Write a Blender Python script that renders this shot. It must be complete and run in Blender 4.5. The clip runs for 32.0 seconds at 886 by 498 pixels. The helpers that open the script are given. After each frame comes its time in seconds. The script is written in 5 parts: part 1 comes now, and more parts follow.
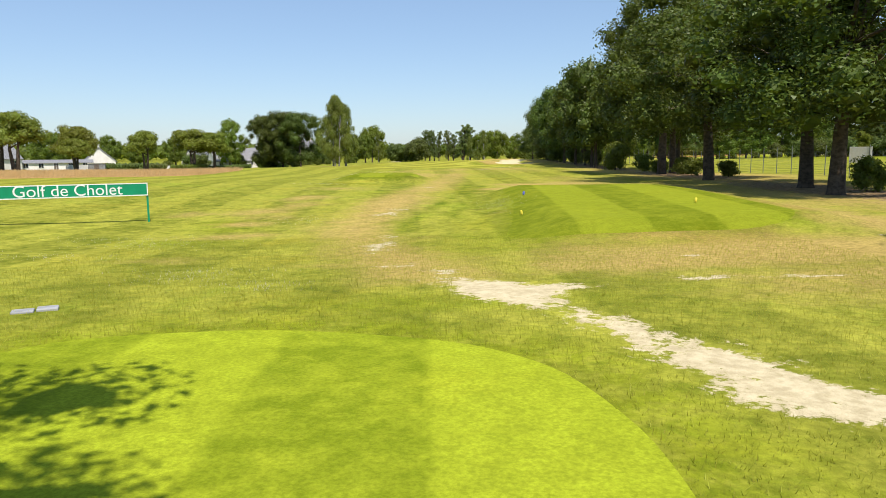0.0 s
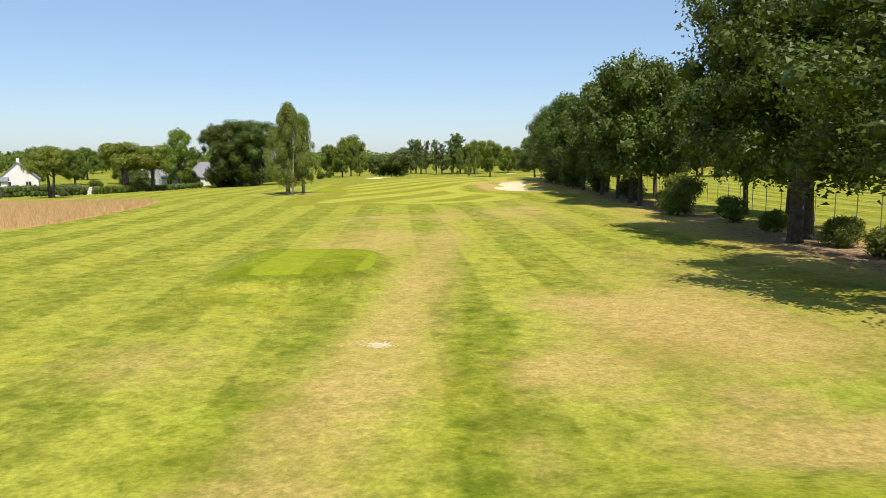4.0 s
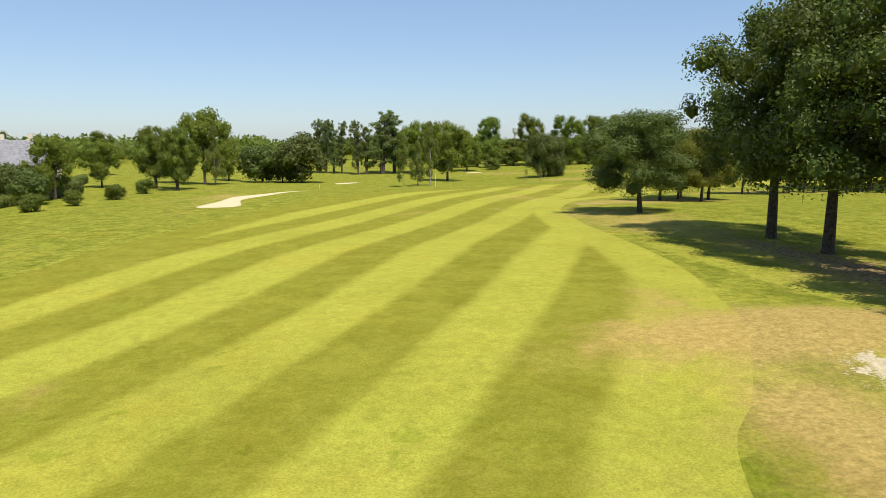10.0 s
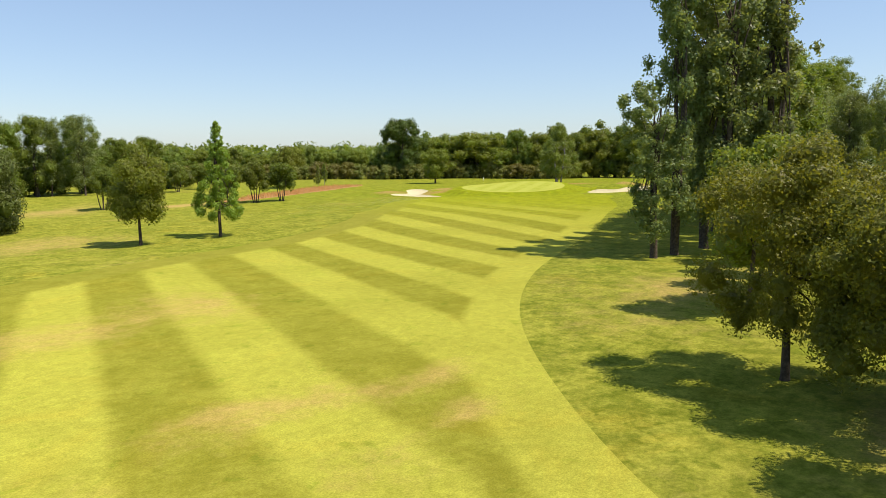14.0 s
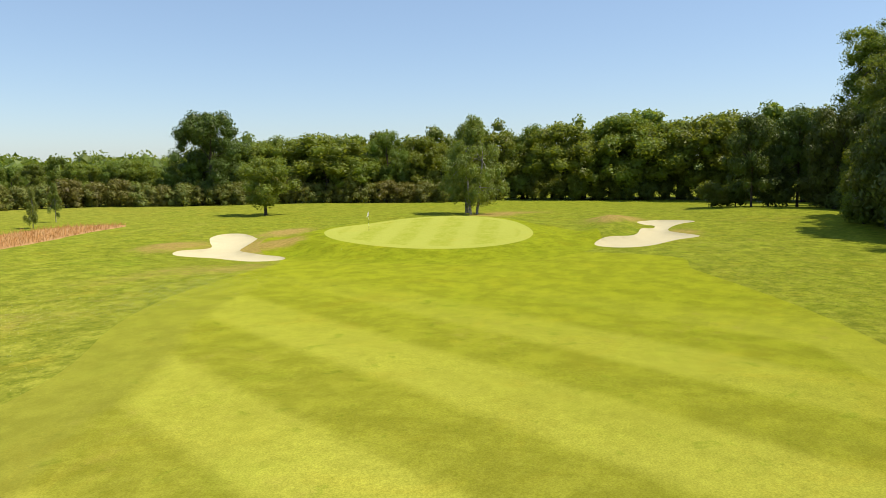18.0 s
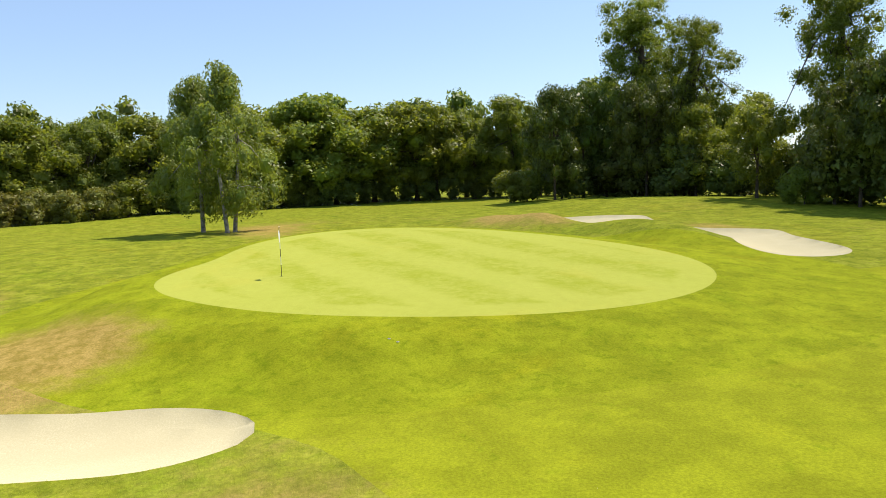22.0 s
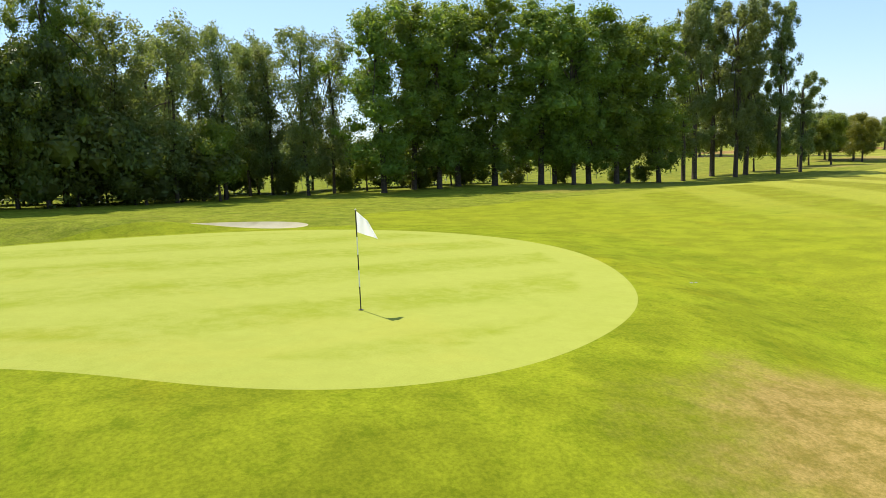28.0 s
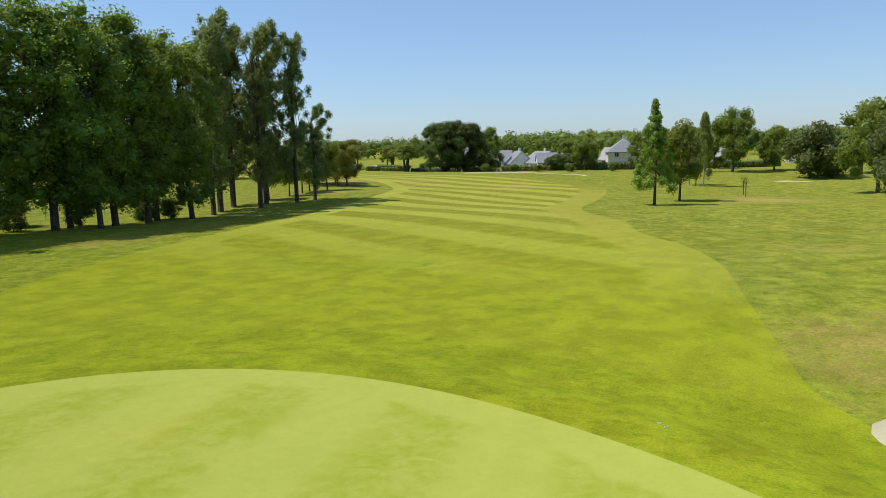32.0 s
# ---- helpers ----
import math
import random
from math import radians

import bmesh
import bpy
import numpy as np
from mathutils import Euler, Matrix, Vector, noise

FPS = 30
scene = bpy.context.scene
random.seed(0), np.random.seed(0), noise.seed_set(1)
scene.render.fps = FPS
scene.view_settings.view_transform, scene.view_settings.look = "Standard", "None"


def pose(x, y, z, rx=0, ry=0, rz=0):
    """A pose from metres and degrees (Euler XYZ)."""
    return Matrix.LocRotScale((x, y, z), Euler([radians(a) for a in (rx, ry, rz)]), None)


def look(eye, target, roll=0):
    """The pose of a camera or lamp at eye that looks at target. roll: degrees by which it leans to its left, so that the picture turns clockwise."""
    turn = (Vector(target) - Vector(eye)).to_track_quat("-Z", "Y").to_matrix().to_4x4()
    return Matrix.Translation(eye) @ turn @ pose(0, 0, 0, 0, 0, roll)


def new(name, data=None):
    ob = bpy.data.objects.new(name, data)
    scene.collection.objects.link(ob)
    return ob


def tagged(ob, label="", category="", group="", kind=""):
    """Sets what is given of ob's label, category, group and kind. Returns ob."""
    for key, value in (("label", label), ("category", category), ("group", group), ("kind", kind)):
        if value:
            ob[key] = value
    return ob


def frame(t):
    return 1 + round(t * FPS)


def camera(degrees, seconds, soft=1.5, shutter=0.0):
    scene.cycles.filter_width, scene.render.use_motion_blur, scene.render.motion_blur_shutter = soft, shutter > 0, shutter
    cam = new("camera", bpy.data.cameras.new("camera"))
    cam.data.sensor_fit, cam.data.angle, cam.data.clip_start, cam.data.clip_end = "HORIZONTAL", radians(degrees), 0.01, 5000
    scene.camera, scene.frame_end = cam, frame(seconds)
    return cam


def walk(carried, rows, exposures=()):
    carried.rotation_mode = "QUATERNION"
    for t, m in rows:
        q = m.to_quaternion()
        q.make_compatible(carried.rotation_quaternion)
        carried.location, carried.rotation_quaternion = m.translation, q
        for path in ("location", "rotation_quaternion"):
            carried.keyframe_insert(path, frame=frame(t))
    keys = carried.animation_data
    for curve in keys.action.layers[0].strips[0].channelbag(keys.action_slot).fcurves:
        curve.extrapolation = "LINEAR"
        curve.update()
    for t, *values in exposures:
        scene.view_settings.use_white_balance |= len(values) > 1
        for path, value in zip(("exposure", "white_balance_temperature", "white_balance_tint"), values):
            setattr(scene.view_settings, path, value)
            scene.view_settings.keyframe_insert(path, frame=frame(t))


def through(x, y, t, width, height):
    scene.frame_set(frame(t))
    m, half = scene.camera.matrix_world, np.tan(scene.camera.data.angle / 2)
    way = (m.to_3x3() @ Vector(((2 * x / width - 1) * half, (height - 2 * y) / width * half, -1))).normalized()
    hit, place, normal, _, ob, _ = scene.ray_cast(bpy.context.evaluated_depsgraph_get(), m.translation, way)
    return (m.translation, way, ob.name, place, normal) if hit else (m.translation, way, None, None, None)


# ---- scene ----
cam = camera(64.0, 32.0, soft=0.45)
METRES, EYE, TILT, LEAN, TURN = 425.0, 2.3, 0.0, 0.0, 0.0
ROWS = [
    (0, 0.0, 0.0, 0.0, -0.07, -7.66, 0.51),
    (0.5, 0.0001, 0.0061, 0.0007, -0.19, -7.64, 0.48),
    (1, 0.0002, 0.0129, 0.0014, -0.34, -7.59, 0.49),
    (1.5, 0.0003, 0.0202, 0.0022, -0.48, -7.55, 0.48),
    (2, 0.0004, 0.0286, 0.0029, -0.68, -7.48, 0.44),
    (2.5, 0.0006, 0.0378, 0.0037, -0.9, -7.41, 0.41),
    (3, 0.0008, 0.0487, 0.0046, -1.1, -7.36, 0.42),
    (3.5, 0.0011, 0.0605, 0.0056, -1.06, -7.3, 0.36),
    (4, 0.0013, 0.0733, 0.0068, -0.99, -7.27, 0.32),
    (4.5, 0.0015, 0.0872, 0.0078, -0.88, -7.26, 0.32),
    (6.5, 0.0018, 0.1592, 0.01, -0.52, -7.49, 0.32),
    (7, 0.0021, 0.179, 0.01, -0.47, -7.69, 0.3),
    (7.5, 0.0025, 0.2017, 0.0101, -0.47, -7.94, 0.3),
    (8, 0.003, 0.2272, 0.0102, -0.63, -8.14, 0.28),
    (8.5, 0.0028, 0.2534, 0.0102, -1.27, -8.27, 0.26),
    (9, 0.0013, 0.2812, 0.0103, -2.0, -8.39, 0.23),
    (9.5, -0.0008, 0.3099, 0.0104, -4.51, -8.48, 0.28),
    (10, -0.0017, 0.3387, 0.0106, -7.85, -8.43, 0.18),
    (10.5, -0.0015, 0.3675, 0.0109, -11.13, -8.34, 0.1),
    (11, 0.0004, 0.3967, 0.0116, -14.74, -8.24, 0.12),
    (11.5, 0.0041, 0.4267, 0.0123, -18.53, -8.06, 0.05),
    (12, 0.0095, 0.4554, 0.0132, -24.34, -7.81, -0.04),
    (12.5, 0.0135, 0.4779, 0.0135, -32.45, -7.6, -0.18),
    (13, 0.018, 0.4964, 0.0131, -40.26, -7.49, -0.03),
    (13.5, 0.0261, 0.5151, 0.0128, -47.24, -7.57, 0.21),
    (14, 0.0383, 0.5339, 0.0127, -53.35, -7.5, 0.33),
    (14.5, 0.05256, 0.55145, 0.0126, -57.5, -7.28, 0.29),
    (16.5, 0.12372, 0.60742, 0.01281, -64.62, -6.8, 0.45),
    (17, 0.1448, 0.62042, 0.01282, -65.48, -6.77, 0.46),
    (17.5, 0.1655, 0.63347, 0.01275, -66.24, -6.7, 0.38),
    (18, 0.1836, 0.64731, 0.01318, -67.23, -6.61, 0.35),
    (18.5, 0.19953, 0.66169, 0.01348, -70.1, -6.5, 0.4),
    (19, 0.21277, 0.67618, 0.01335, -72.87, -6.41, 0.5),
    (19.5, 0.22412, 0.69015, 0.01219, -76.81, -6.29, 0.69),
    (20, 0.23525, 0.70293, 0.01041, -82.06, -6.22, 0.96),
    (20.5, 0.24639, 0.71396, 0.00904, -87.94, -6.21, 1.19),
    (21, 0.25577, 0.72396, 0.00802, -93.5, -6.17, 1.39),
    (21.5, 0.26467, 0.73317, 0.00708, -99.63, -6.06, 1.61),
    (22, 0.27336, 0.74056, 0.00655, -106.41, -6.04, 1.83),
    (22.5, 0.28126, 0.74692, 0.00601, -113.1, -6.07, 1.95),
    (23, 0.28804, 0.75229, 0.00566, -119.13, -6.17, 2.0),
    (23.5, 0.29492, 0.75737, 0.00507, -125.19, -6.18, 2.1),
    (24, 0.30195, 0.76197, 0.00476, -131.73, -6.29, 2.2),
    (24.5, 0.30884, 0.76579, 0.00443, -138.6, -6.38, 2.32),
    (25, 0.31533, 0.76916, 0.00429, -146.46, -6.56, 2.42),
    (25.5, 0.32188, 0.77187, 0.00438, -155.6, -6.92, 2.55),
    (26, 0.32823, 0.7738, 0.00455, -164.62, -7.25, 2.69),
    (26.5, 0.3346, 0.77443, 0.00457, -173.51, -7.51, 2.74),
    (28.5, 0.35715, 0.76804, 0.00434, -205.33, -7.77, 2.09),
    (29, 0.36143, 0.76517, 0.00461, -212.86, -7.91, 2.05),
    (29.5, 0.36516, 0.76209, 0.00484, -220.32, -8.01, 2.01),
    (30, 0.36787, 0.75854, 0.00471, -227.12, -8.01, 1.9),
    (30.5, 0.36857, 0.75415, 0.00462, -233.44, -8.03, 1.83),
    (31, 0.36799, 0.74955, 0.00455, -238.88, -8.07, 1.78),
    (31.5, 0.36477, 0.74454, 0.00586, -240.45, -8.1, 1.7),
    (32, 0.35873, 0.73797, 0.00989, -241.01, -8.12, 1.69),
]
walk(cam, [(t, pose(0, 0, EYE, TILT, LEAN, TURN) @ pose(METRES * x, METRES * y, METRES * z, 90 + pitch, roll, yaw)) for t, x, y, z, yaw, pitch, roll in ROWS],
     [(0.0, 0.24, 6800, 14), (4.0, 0.24, 6750, 15), (8.0, 0.23, 6850, 15), (11.0, 0.1, 6750, 15), (12.3, 0.15, 7300, 19), (14.0, 0.36, 7150, 16), (18.0, 0.32, 7050, 14), (20.5, 0.4, 6950, 14), (23.0, 0.66, 6950, 17), (26.5, 0.78, 6700, 17), (29.0, 0.42, 6400, 13), (32.0, 0.08, 6250, 12)])

# ---- light ----
SUN_TO = Vector((0.325, -0.945, 0.0)).normalized() * math.cos(radians(60)) + Vector((0, 0, math.sin(radians(60))))
world = bpy.data.worlds.new("sky")
scene.world = world
world.use_nodes = True
wn = world.node_tree
sky = wn.nodes.new("ShaderNodeTexSky")
sky.sky_type, sky.sun_disc = "NISHITA", False
sky.sun_elevation = radians(60)
sky.sun_rotation = math.atan2(SUN_TO.x, SUN_TO.y)
sky.air_density, sky.dust_density, sky.ozone_density = 1.0, 0.5, 3.6
back = wn.nodes["Background"]
back.inputs["Strength"].default_value = 0.111
tint = wn.nodes.new("ShaderNodeMix")
tint.data_type, tint.blend_type = "RGBA", "MULTIPLY"
tint.inputs[0].default_value = 1.0
tint.inputs[7].default_value = (0.92, 0.995, 1.07, 1)
wn.links.new(sky.outputs[0], tint.inputs[6])
haze = wn.nodes.new("ShaderNodeMix")
haze.data_type = "RGBA"
haze.inputs[0].default_value = 0.25
haze.inputs[7].default_value = (3.7, 5.6, 7.8, 1)
wn.links.new(tint.outputs[2], haze.inputs[6])
wn.links.new(haze.outputs[2], back.inputs["Color"])
sun = new("sun", bpy.data.lights.new("sun", "SUN"))
sun.data.energy, sun.data.angle, sun.data.color = 5.0, radians(0.53), (1.0, 0.95, 0.86)
sun.matrix_world = look(SUN_TO * 100, (0, 0, 0))
scene.view_settings.exposure = 0.35


# ---- materials ----
class Nodes:
    """A small helper to write node materials."""

    def __init__(self, name, rough=0.9, spec=0.2):
        self.mat = bpy.data.materials.new(name)
        self.mat.use_nodes = True
        self.t = self.mat.node_tree
        self.bsdf = self.t.nodes["Principled BSDF"]
        self.bsdf.inputs["Roughness"].default_value = rough
        self.bsdf.inputs["Specular IOR Level"].default_value = spec
        self.pos = None

    def add(self, kind, **props):
        n = self.t.nodes.new(kind)
        for k, v in props.items():
            if k == "op":
                n.operation = v
        return n

    def put(self, sock, value):
        if isinstance(value, bpy.types.NodeSocket):
            self.t.links.new(value, sock)
        else:
            sock.default_value = value

    def where(self):
        if self.pos is None:
            self.pos = self.add("ShaderNodeNewGeometry").outputs["Position"]
        return self.pos

    def local(self):
        return self.add("ShaderNodeTexCoord").outputs["Object"]

    def noise(self, scale, detail=3.0, rough=0.55, vec=None, distort=0.0):
        n = self.add("ShaderNodeTexNoise")
        self.put(n.inputs["Vector"], vec or self.where())
        n.inputs["Scale"].default_value, n.inputs["Detail"].default_value = scale, detail
        n.inputs["Roughness"].default_value, n.inputs["Distortion"].default_value = rough, distort
        return n.outputs["Fac"]

    def math(self, op, a, b=0.0, c=0.0):
        n = self.add("ShaderNodeMath", op=op)
        for s, v in zip(n.inputs, (a, b, c)):
            self.put(s, v)
        return n.outputs[0]

    def ramp(self, v, lo, hi, a=0.0, b=1.0):
        n = self.add("ShaderNodeMapRange")
        n.interpolation_type = "SMOOTHSTEP"
        for key, val in (("Value", v), ("From Min", lo), ("From Max", hi), ("To Min", a), ("To Max", b)):
            self.put(n.inputs[key], val)
        return n.outputs[0]

    def mix(self, f, a, b, blend="MIX"):
        n = self.add("ShaderNodeMix")
        n.data_type, n.blend_type = "RGBA", blend
        self.put(n.inputs[0], f)
        for s, v in ((n.inputs[6], a), (n.inputs[7], b)):
            self.put(s, (*v, 1) if isinstance(v, tuple) else v)
        return n.outputs[2]

    def attr(self, name):
        n = self.add("ShaderNodeAttribute")
        n.attribute_name = name
        return n.outputs["Fac"]

    def color(self, v):
        self.put(self.bsdf.inputs["Base Color"], (*v, 1) if isinstance(v, tuple) else v)
        return self

    def bump(self, v, strength, dist):
        n = self.add("ShaderNodeBump")
        n.inputs["Strength"].default_value, n.inputs["Distance"].default_value = strength, dist
        self.put(n.inputs["Height"], v)
        self.t.links.new(n.outputs[0], self.bsdf.inputs["Normal"])
        return self


def grass(name, light, dark, straw, dry_bias, fine=14.0, relief=0.05, stripes=None, lush=None, worn=False, mottling=0.5, ring=False):
    """Mown turf: two greens in patches, straw where it is dry, blades as fine grain. stripes: (normal x, y, width, offset, strength, curved)."""
    n = Nodes(name, 0.9, 0.02)
    n.bsdf.inputs["Diffuse Roughness"].default_value = 0.4
    big, mid = n.noise(0.05, 4, 0.6), n.noise(0.55, 5, 0.65)
    grain, tuft = n.noise(fine, 4, 0.7), n.noise(2.6, 4, 0.6, distort=0.6)
    c = n.mix(n.ramp(n.math("ADD", n.math("MULTIPLY", mid, 0.55), n.math("MULTIPLY", tuft, 0.45)), 0.36, 0.64, *((0.12, 0.52) if stripes and stripes[5] else (0.0, 1.0))), dark, light)
    if stripes:
        nx, ny, width, offset, strength, curved = stripes
        xyz = n.add("ShaderNodeSeparateXYZ")
        n.put(xyz.inputs[0], n.where())
        x, y = xyz.outputs[0], xyz.outputs[1]
        phi = n.math("ADD", n.math("MULTIPLY", x, nx), n.math("MULTIPLY", y, ny))
        if curved:
            phi, width, offset = n.attr("mow"), 1.0, 0.0
        phi = n.math("ADD", phi, n.math("MULTIPLY", n.math("SUBTRACT", n.noise(0.25, 3), 0.5), width * (0.13 if curved else 0.08)))
        wave = n.math("SINE", n.math("MULTIPLY", n.math("SUBTRACT", phi, offset), math.pi / width))
        band = n.ramp(wave, -0.4, 0.4) if curved else n.ramp(wave, -0.16, 0.16)
        if curved:
            band = n.math("MAXIMUM", band, n.ramp(n.attr("edge_right"), 3.4, 2.6))
            band = n.math("MULTIPLY", band, n.ramp(n.math("ADD", n.attr("edge_left"), n.math("MULTIPLY", n.noise(0.3, 3), 1.6)), 4.3, 5.4))
        if ring:
            band = n.math("MAXIMUM", n.ramp(wave, -0.7, 0.7), n.ramp(n.math("ADD", n.attr("edge_left"), n.math("MULTIPLY", n.noise(0.5, 3), 0.5)), 1.9, 1.5))
        if curved:
            band = n.mix(n.ramp(x, 112.0, 130.0), band, (0.3, 0.3, 0.3))
        band = n.math("MULTIPLY", band, n.ramp(n.noise(0.12, 3), 0.25, 0.6, 0.65, 1.0))
        if lush and not curved:
            band = n.math("MULTIPLY", n.math("MULTIPLY", band, n.ramp(y, 205.0, 175.0)), n.ramp(n.noise(0.035, 3), 0.28, 0.46))
        c = n.mix(n.math("MULTIPLY", band, strength), c, n.mix(n.ramp(tuft, 0.3, 0.7), light, tuple(min(1, v * (1.05 if ring else 1.22)) for v in light)))
    if lush:
        wet = n.mix(n.ramp(mid, 0.38, 0.62), lush, tuple(v * 1.32 for v in lush))
        if stripes and stripes[5]:
            wet = n.mix(n.math("MULTIPLY", band, n.ramp(x, 128.0, 100.0, 0.2, 0.62)), wet, (lush[0] * 1.5, lush[1] * 1.42, lush[2] * 3))
        moist = n.attr("watered")
        if worn:
            moist = n.math("MULTIPLY", moist, n.ramp(n.noise(1.4, 6, 0.72, distort=0.5), 0.36, 0.58, 0.4, 1.0))
        c = n.mix(moist, c, wet)
    patch = n.noise(0.17, 6, 0.68, distort=0.8)
    c = n.mix(n.math("MULTIPLY", n.ramp(patch, 0.46, 0.30), 0.1 if ring else 0.05 + mottling * 0.9), c, n.mix(1.0, c, (0.66, 0.9, 0.5), "MULTIPLY"))
    c = n.mix(n.math("MULTIPLY", n.ramp(patch, 0.52, 0.70), 0.2 + mottling * 0.7), c, n.mix(1.0, c, (1.2, 0.98, 0.85), "MULTIPLY"))
    mottle = n.ramp(n.noise(0.8, 10, 0.8), 0.40, 0.60)
    c = n.mix(n.math("MULTIPLY", mottle, mottling), c, n.mix(0.62, c, tuple(v * 0.5 for v in dark)))
    clump = n.ramp(n.noise(1.6 if worn else 2.1, 9, 0.75, distort=0.4), 0.48, 0.66)
    c = n.mix(n.math("MULTIPLY", clump, 0.06 if ring else mottling if mottling < 0.3 else 0.25 + mottling * 0.9), c, n.mix(1.0, c, (0.48, 0.6, 0.38), "MULTIPLY"))
    if stripes and stripes[5]:
        fleck = n.math("MULTIPLY", n.ramp(n.noise(0.75, 5, 0.65, distort=0.5), 0.60, 0.68), 0.55)
        c = n.mix(fleck, c, n.mix(1.0, c, (0.6, 0.74, 0.5), "MULTIPLY"))
    dry = n.math("ADD", n.math("ADD", n.attr("dry"), dry_bias), n.math("MULTIPLY", n.math("SUBTRACT", big, 0.5), 1.3))
    dry = n.math("ADD", dry, n.math("MULTIPLY", n.math("SUBTRACT", n.noise(0.9, 6, 0.7), 0.5), 0.9))
    hay = n.mix(n.ramp(n.noise(3.5, 6, 0.7), 0.35, 0.65), straw, tuple(v * 0.7 for v in straw))
    if lush:
        hay = n.mix(n.attr("watered"), hay, n.mix(n.ramp(n.noise(2.2, 8, 0.75), 0.38, 0.62), (0.44, 0.30, 0.095), (0.27, 0.19, 0.045)))
    c = n.mix(n.math("MULTIPLY", n.ramp(dry, 0.25, 0.95), 0.92), c, hay)
    c = n.mix(n.ramp(grain, 0.25, 0.75), n.mix(0.22 if ring else 0.48, c, tuple(v * 0.35 for v in dark)), c)
    if worn:
        # darkens wheel ruts, and paints the shade on the far tee's bank
        marked = n.math("MULTIPLY", n.attr("dark_mark"), n.ramp(n.noise(0.9, 5, 0.7), 0.35, 0.55))
        c = n.mix(marked, c, n.mix(1.0, c, (0.36, 0.52, 0.3), "MULTIPLY"))
        b = n.math("ADD", n.attr("bare"), n.math("ADD", n.math("MULTIPLY", n.math("SUBTRACT", n.noise(1.6, 6, 0.7), 0.5), 1.7), n.math("MULTIPLY", n.math("SUBTRACT", n.noise(9.0, 4, 0.7), 0.5), 0.9)))
        earth = n.mix(n.ramp(n.noise(5.0, 6, 0.7), 0.35, 0.65), (0.42, 0.36, 0.225), (0.57, 0.505, 0.335))
        litter = n.mix(n.ramp(n.noise(4.0, 6, 0.75), 0.36, 0.62), (0.13, 0.088, 0.045), (0.36, 0.25, 0.135))
        earth = n.mix(n.ramp(x, 16.0, 18.5), earth, litter)
        c = n.mix(n.ramp(b, 0.42, 0.6), c, earth)
    n.color(c)
    n.bump(n.math("ADD", n.math("MULTIPLY", grain, 0.5), n.math("MULTIPLY", n.noise(fine * 3, 3, 0.7), 0.5)), 0.5, relief)
    if stripes and stripes[5]:
        strip = n.math("MULTIPLY", n.ramp(n.math("ADD", n.attr("edge_left"), n.math("MULTIPLY", n.noise(0.5, 4), 1.2)), 5.2, 4.2), n.math("MULTIPLY", n.ramp(x, 25.0, 50.0), n.ramp(x, 126.0, 110.0)))
        lean = n.add("ShaderNodeVectorMath", op="ADD")
        n.put(lean.inputs[0], n.add("ShaderNodeNewGeometry").outputs["Normal"])
        lean.inputs[1].default_value = (0.55, 0.1, 0.0)
        unit = n.add("ShaderNodeVectorMath", op="NORMALIZE")
        n.put(unit.inputs[0], lean.outputs[0])
        sheen = n.add("ShaderNodeBsdfGlossy")
        sheen.inputs["Color"].default_value, sheen.inputs["Roughness"].default_value = (0.62, 0.55, 0.11, 1), 0.52
        n.put(sheen.inputs["Normal"], unit.outputs[0])
        mx = n.add("ShaderNodeMixShader")
        n.put(mx.inputs[0], n.math("MULTIPLY", strip, 0.2))
        n.t.links.new(n.bsdf.outputs[0], mx.inputs[1])
        n.t.links.new(sheen.outputs[0], mx.inputs[2])
        n.t.links.new(mx.outputs[0], n.t.nodes["Material Output"].inputs["Surface"])
    return n.mat


STRAW = (0.55, 0.40, 0.135)
LUSH = (0.24, 0.272, 0.012)
M_ROUGH = grass("rough_grass", (0.375, 0.375, 0.055), (0.18, 0.21, 0.022), STRAW, 0.17, 9.0, 0.09, (0.999, 0.045, 2.55, 0.35, 0.75, False), (0.21, 0.255, 0.013), True)
M_FAIR = grass("fairway_grass", (0.395, 0.40, 0.06), (0.195, 0.195, 0.018), (0.56, 0.40, 0.13), 0.09, 16.0, 0.03, (0.903, -0.431, 3.45, -78.0, 0.85, True), LUSH, False, 0.16)
M_APRON = grass("apron_grass", (0.245, 0.305, 0.018), (0.165, 0.225, 0.012), STRAW, -0.25, 16.0, 0.03, None, LUSH, False, 0.35)
M_GREEN = grass("green_grass", (0.368, 0.395, 0.07), (0.285, 0.328, 0.03), (0.45, 0.40, 0.1), -1.2, 40.0, 0.008, (-0.287, 0.958, 2.1, 253.95, 0.95, False), None, False, 0.04, True)
M_TEE = grass("tee_grass", (0.315, 0.38, 0.024), (0.175, 0.235, 0.012), STRAW, -0.35, 22.0, 0.02, (1.0, 0.03, 1.85, 0.06, 1.0, False), None, False, 0.15)
M_TEE_B = grass("tee_grass_far", (0.245, 0.285, 0.02), (0.14, 0.18, 0.009), STRAW, -0.45, 22.0, 0.02, (1.0, -0.04, 2.15, 3.35, 1.0, False), None, False, 0.12)


def sand_material():
    n = Nodes("bunker_sand", 0.95, 0.1)
    n.bsdf.inputs["Diffuse Roughness"].default_value = 0.6
    c = n.mix(n.ramp(n.noise(0.7, 4), 0.3, 0.7), (0.525, 0.475, 0.29), (0.585, 0.53, 0.335))
    c = n.mix(n.ramp(n.noise(26, 3), 0.35, 0.75), (0.485, 0.435, 0.26), c)
    n.color(c).bump(n.math("ADD", n.noise(3.2, 3), n.math("MULTIPLY", n.noise(22, 3), 0.4)), 0.35, 0.03)
    return n.mat


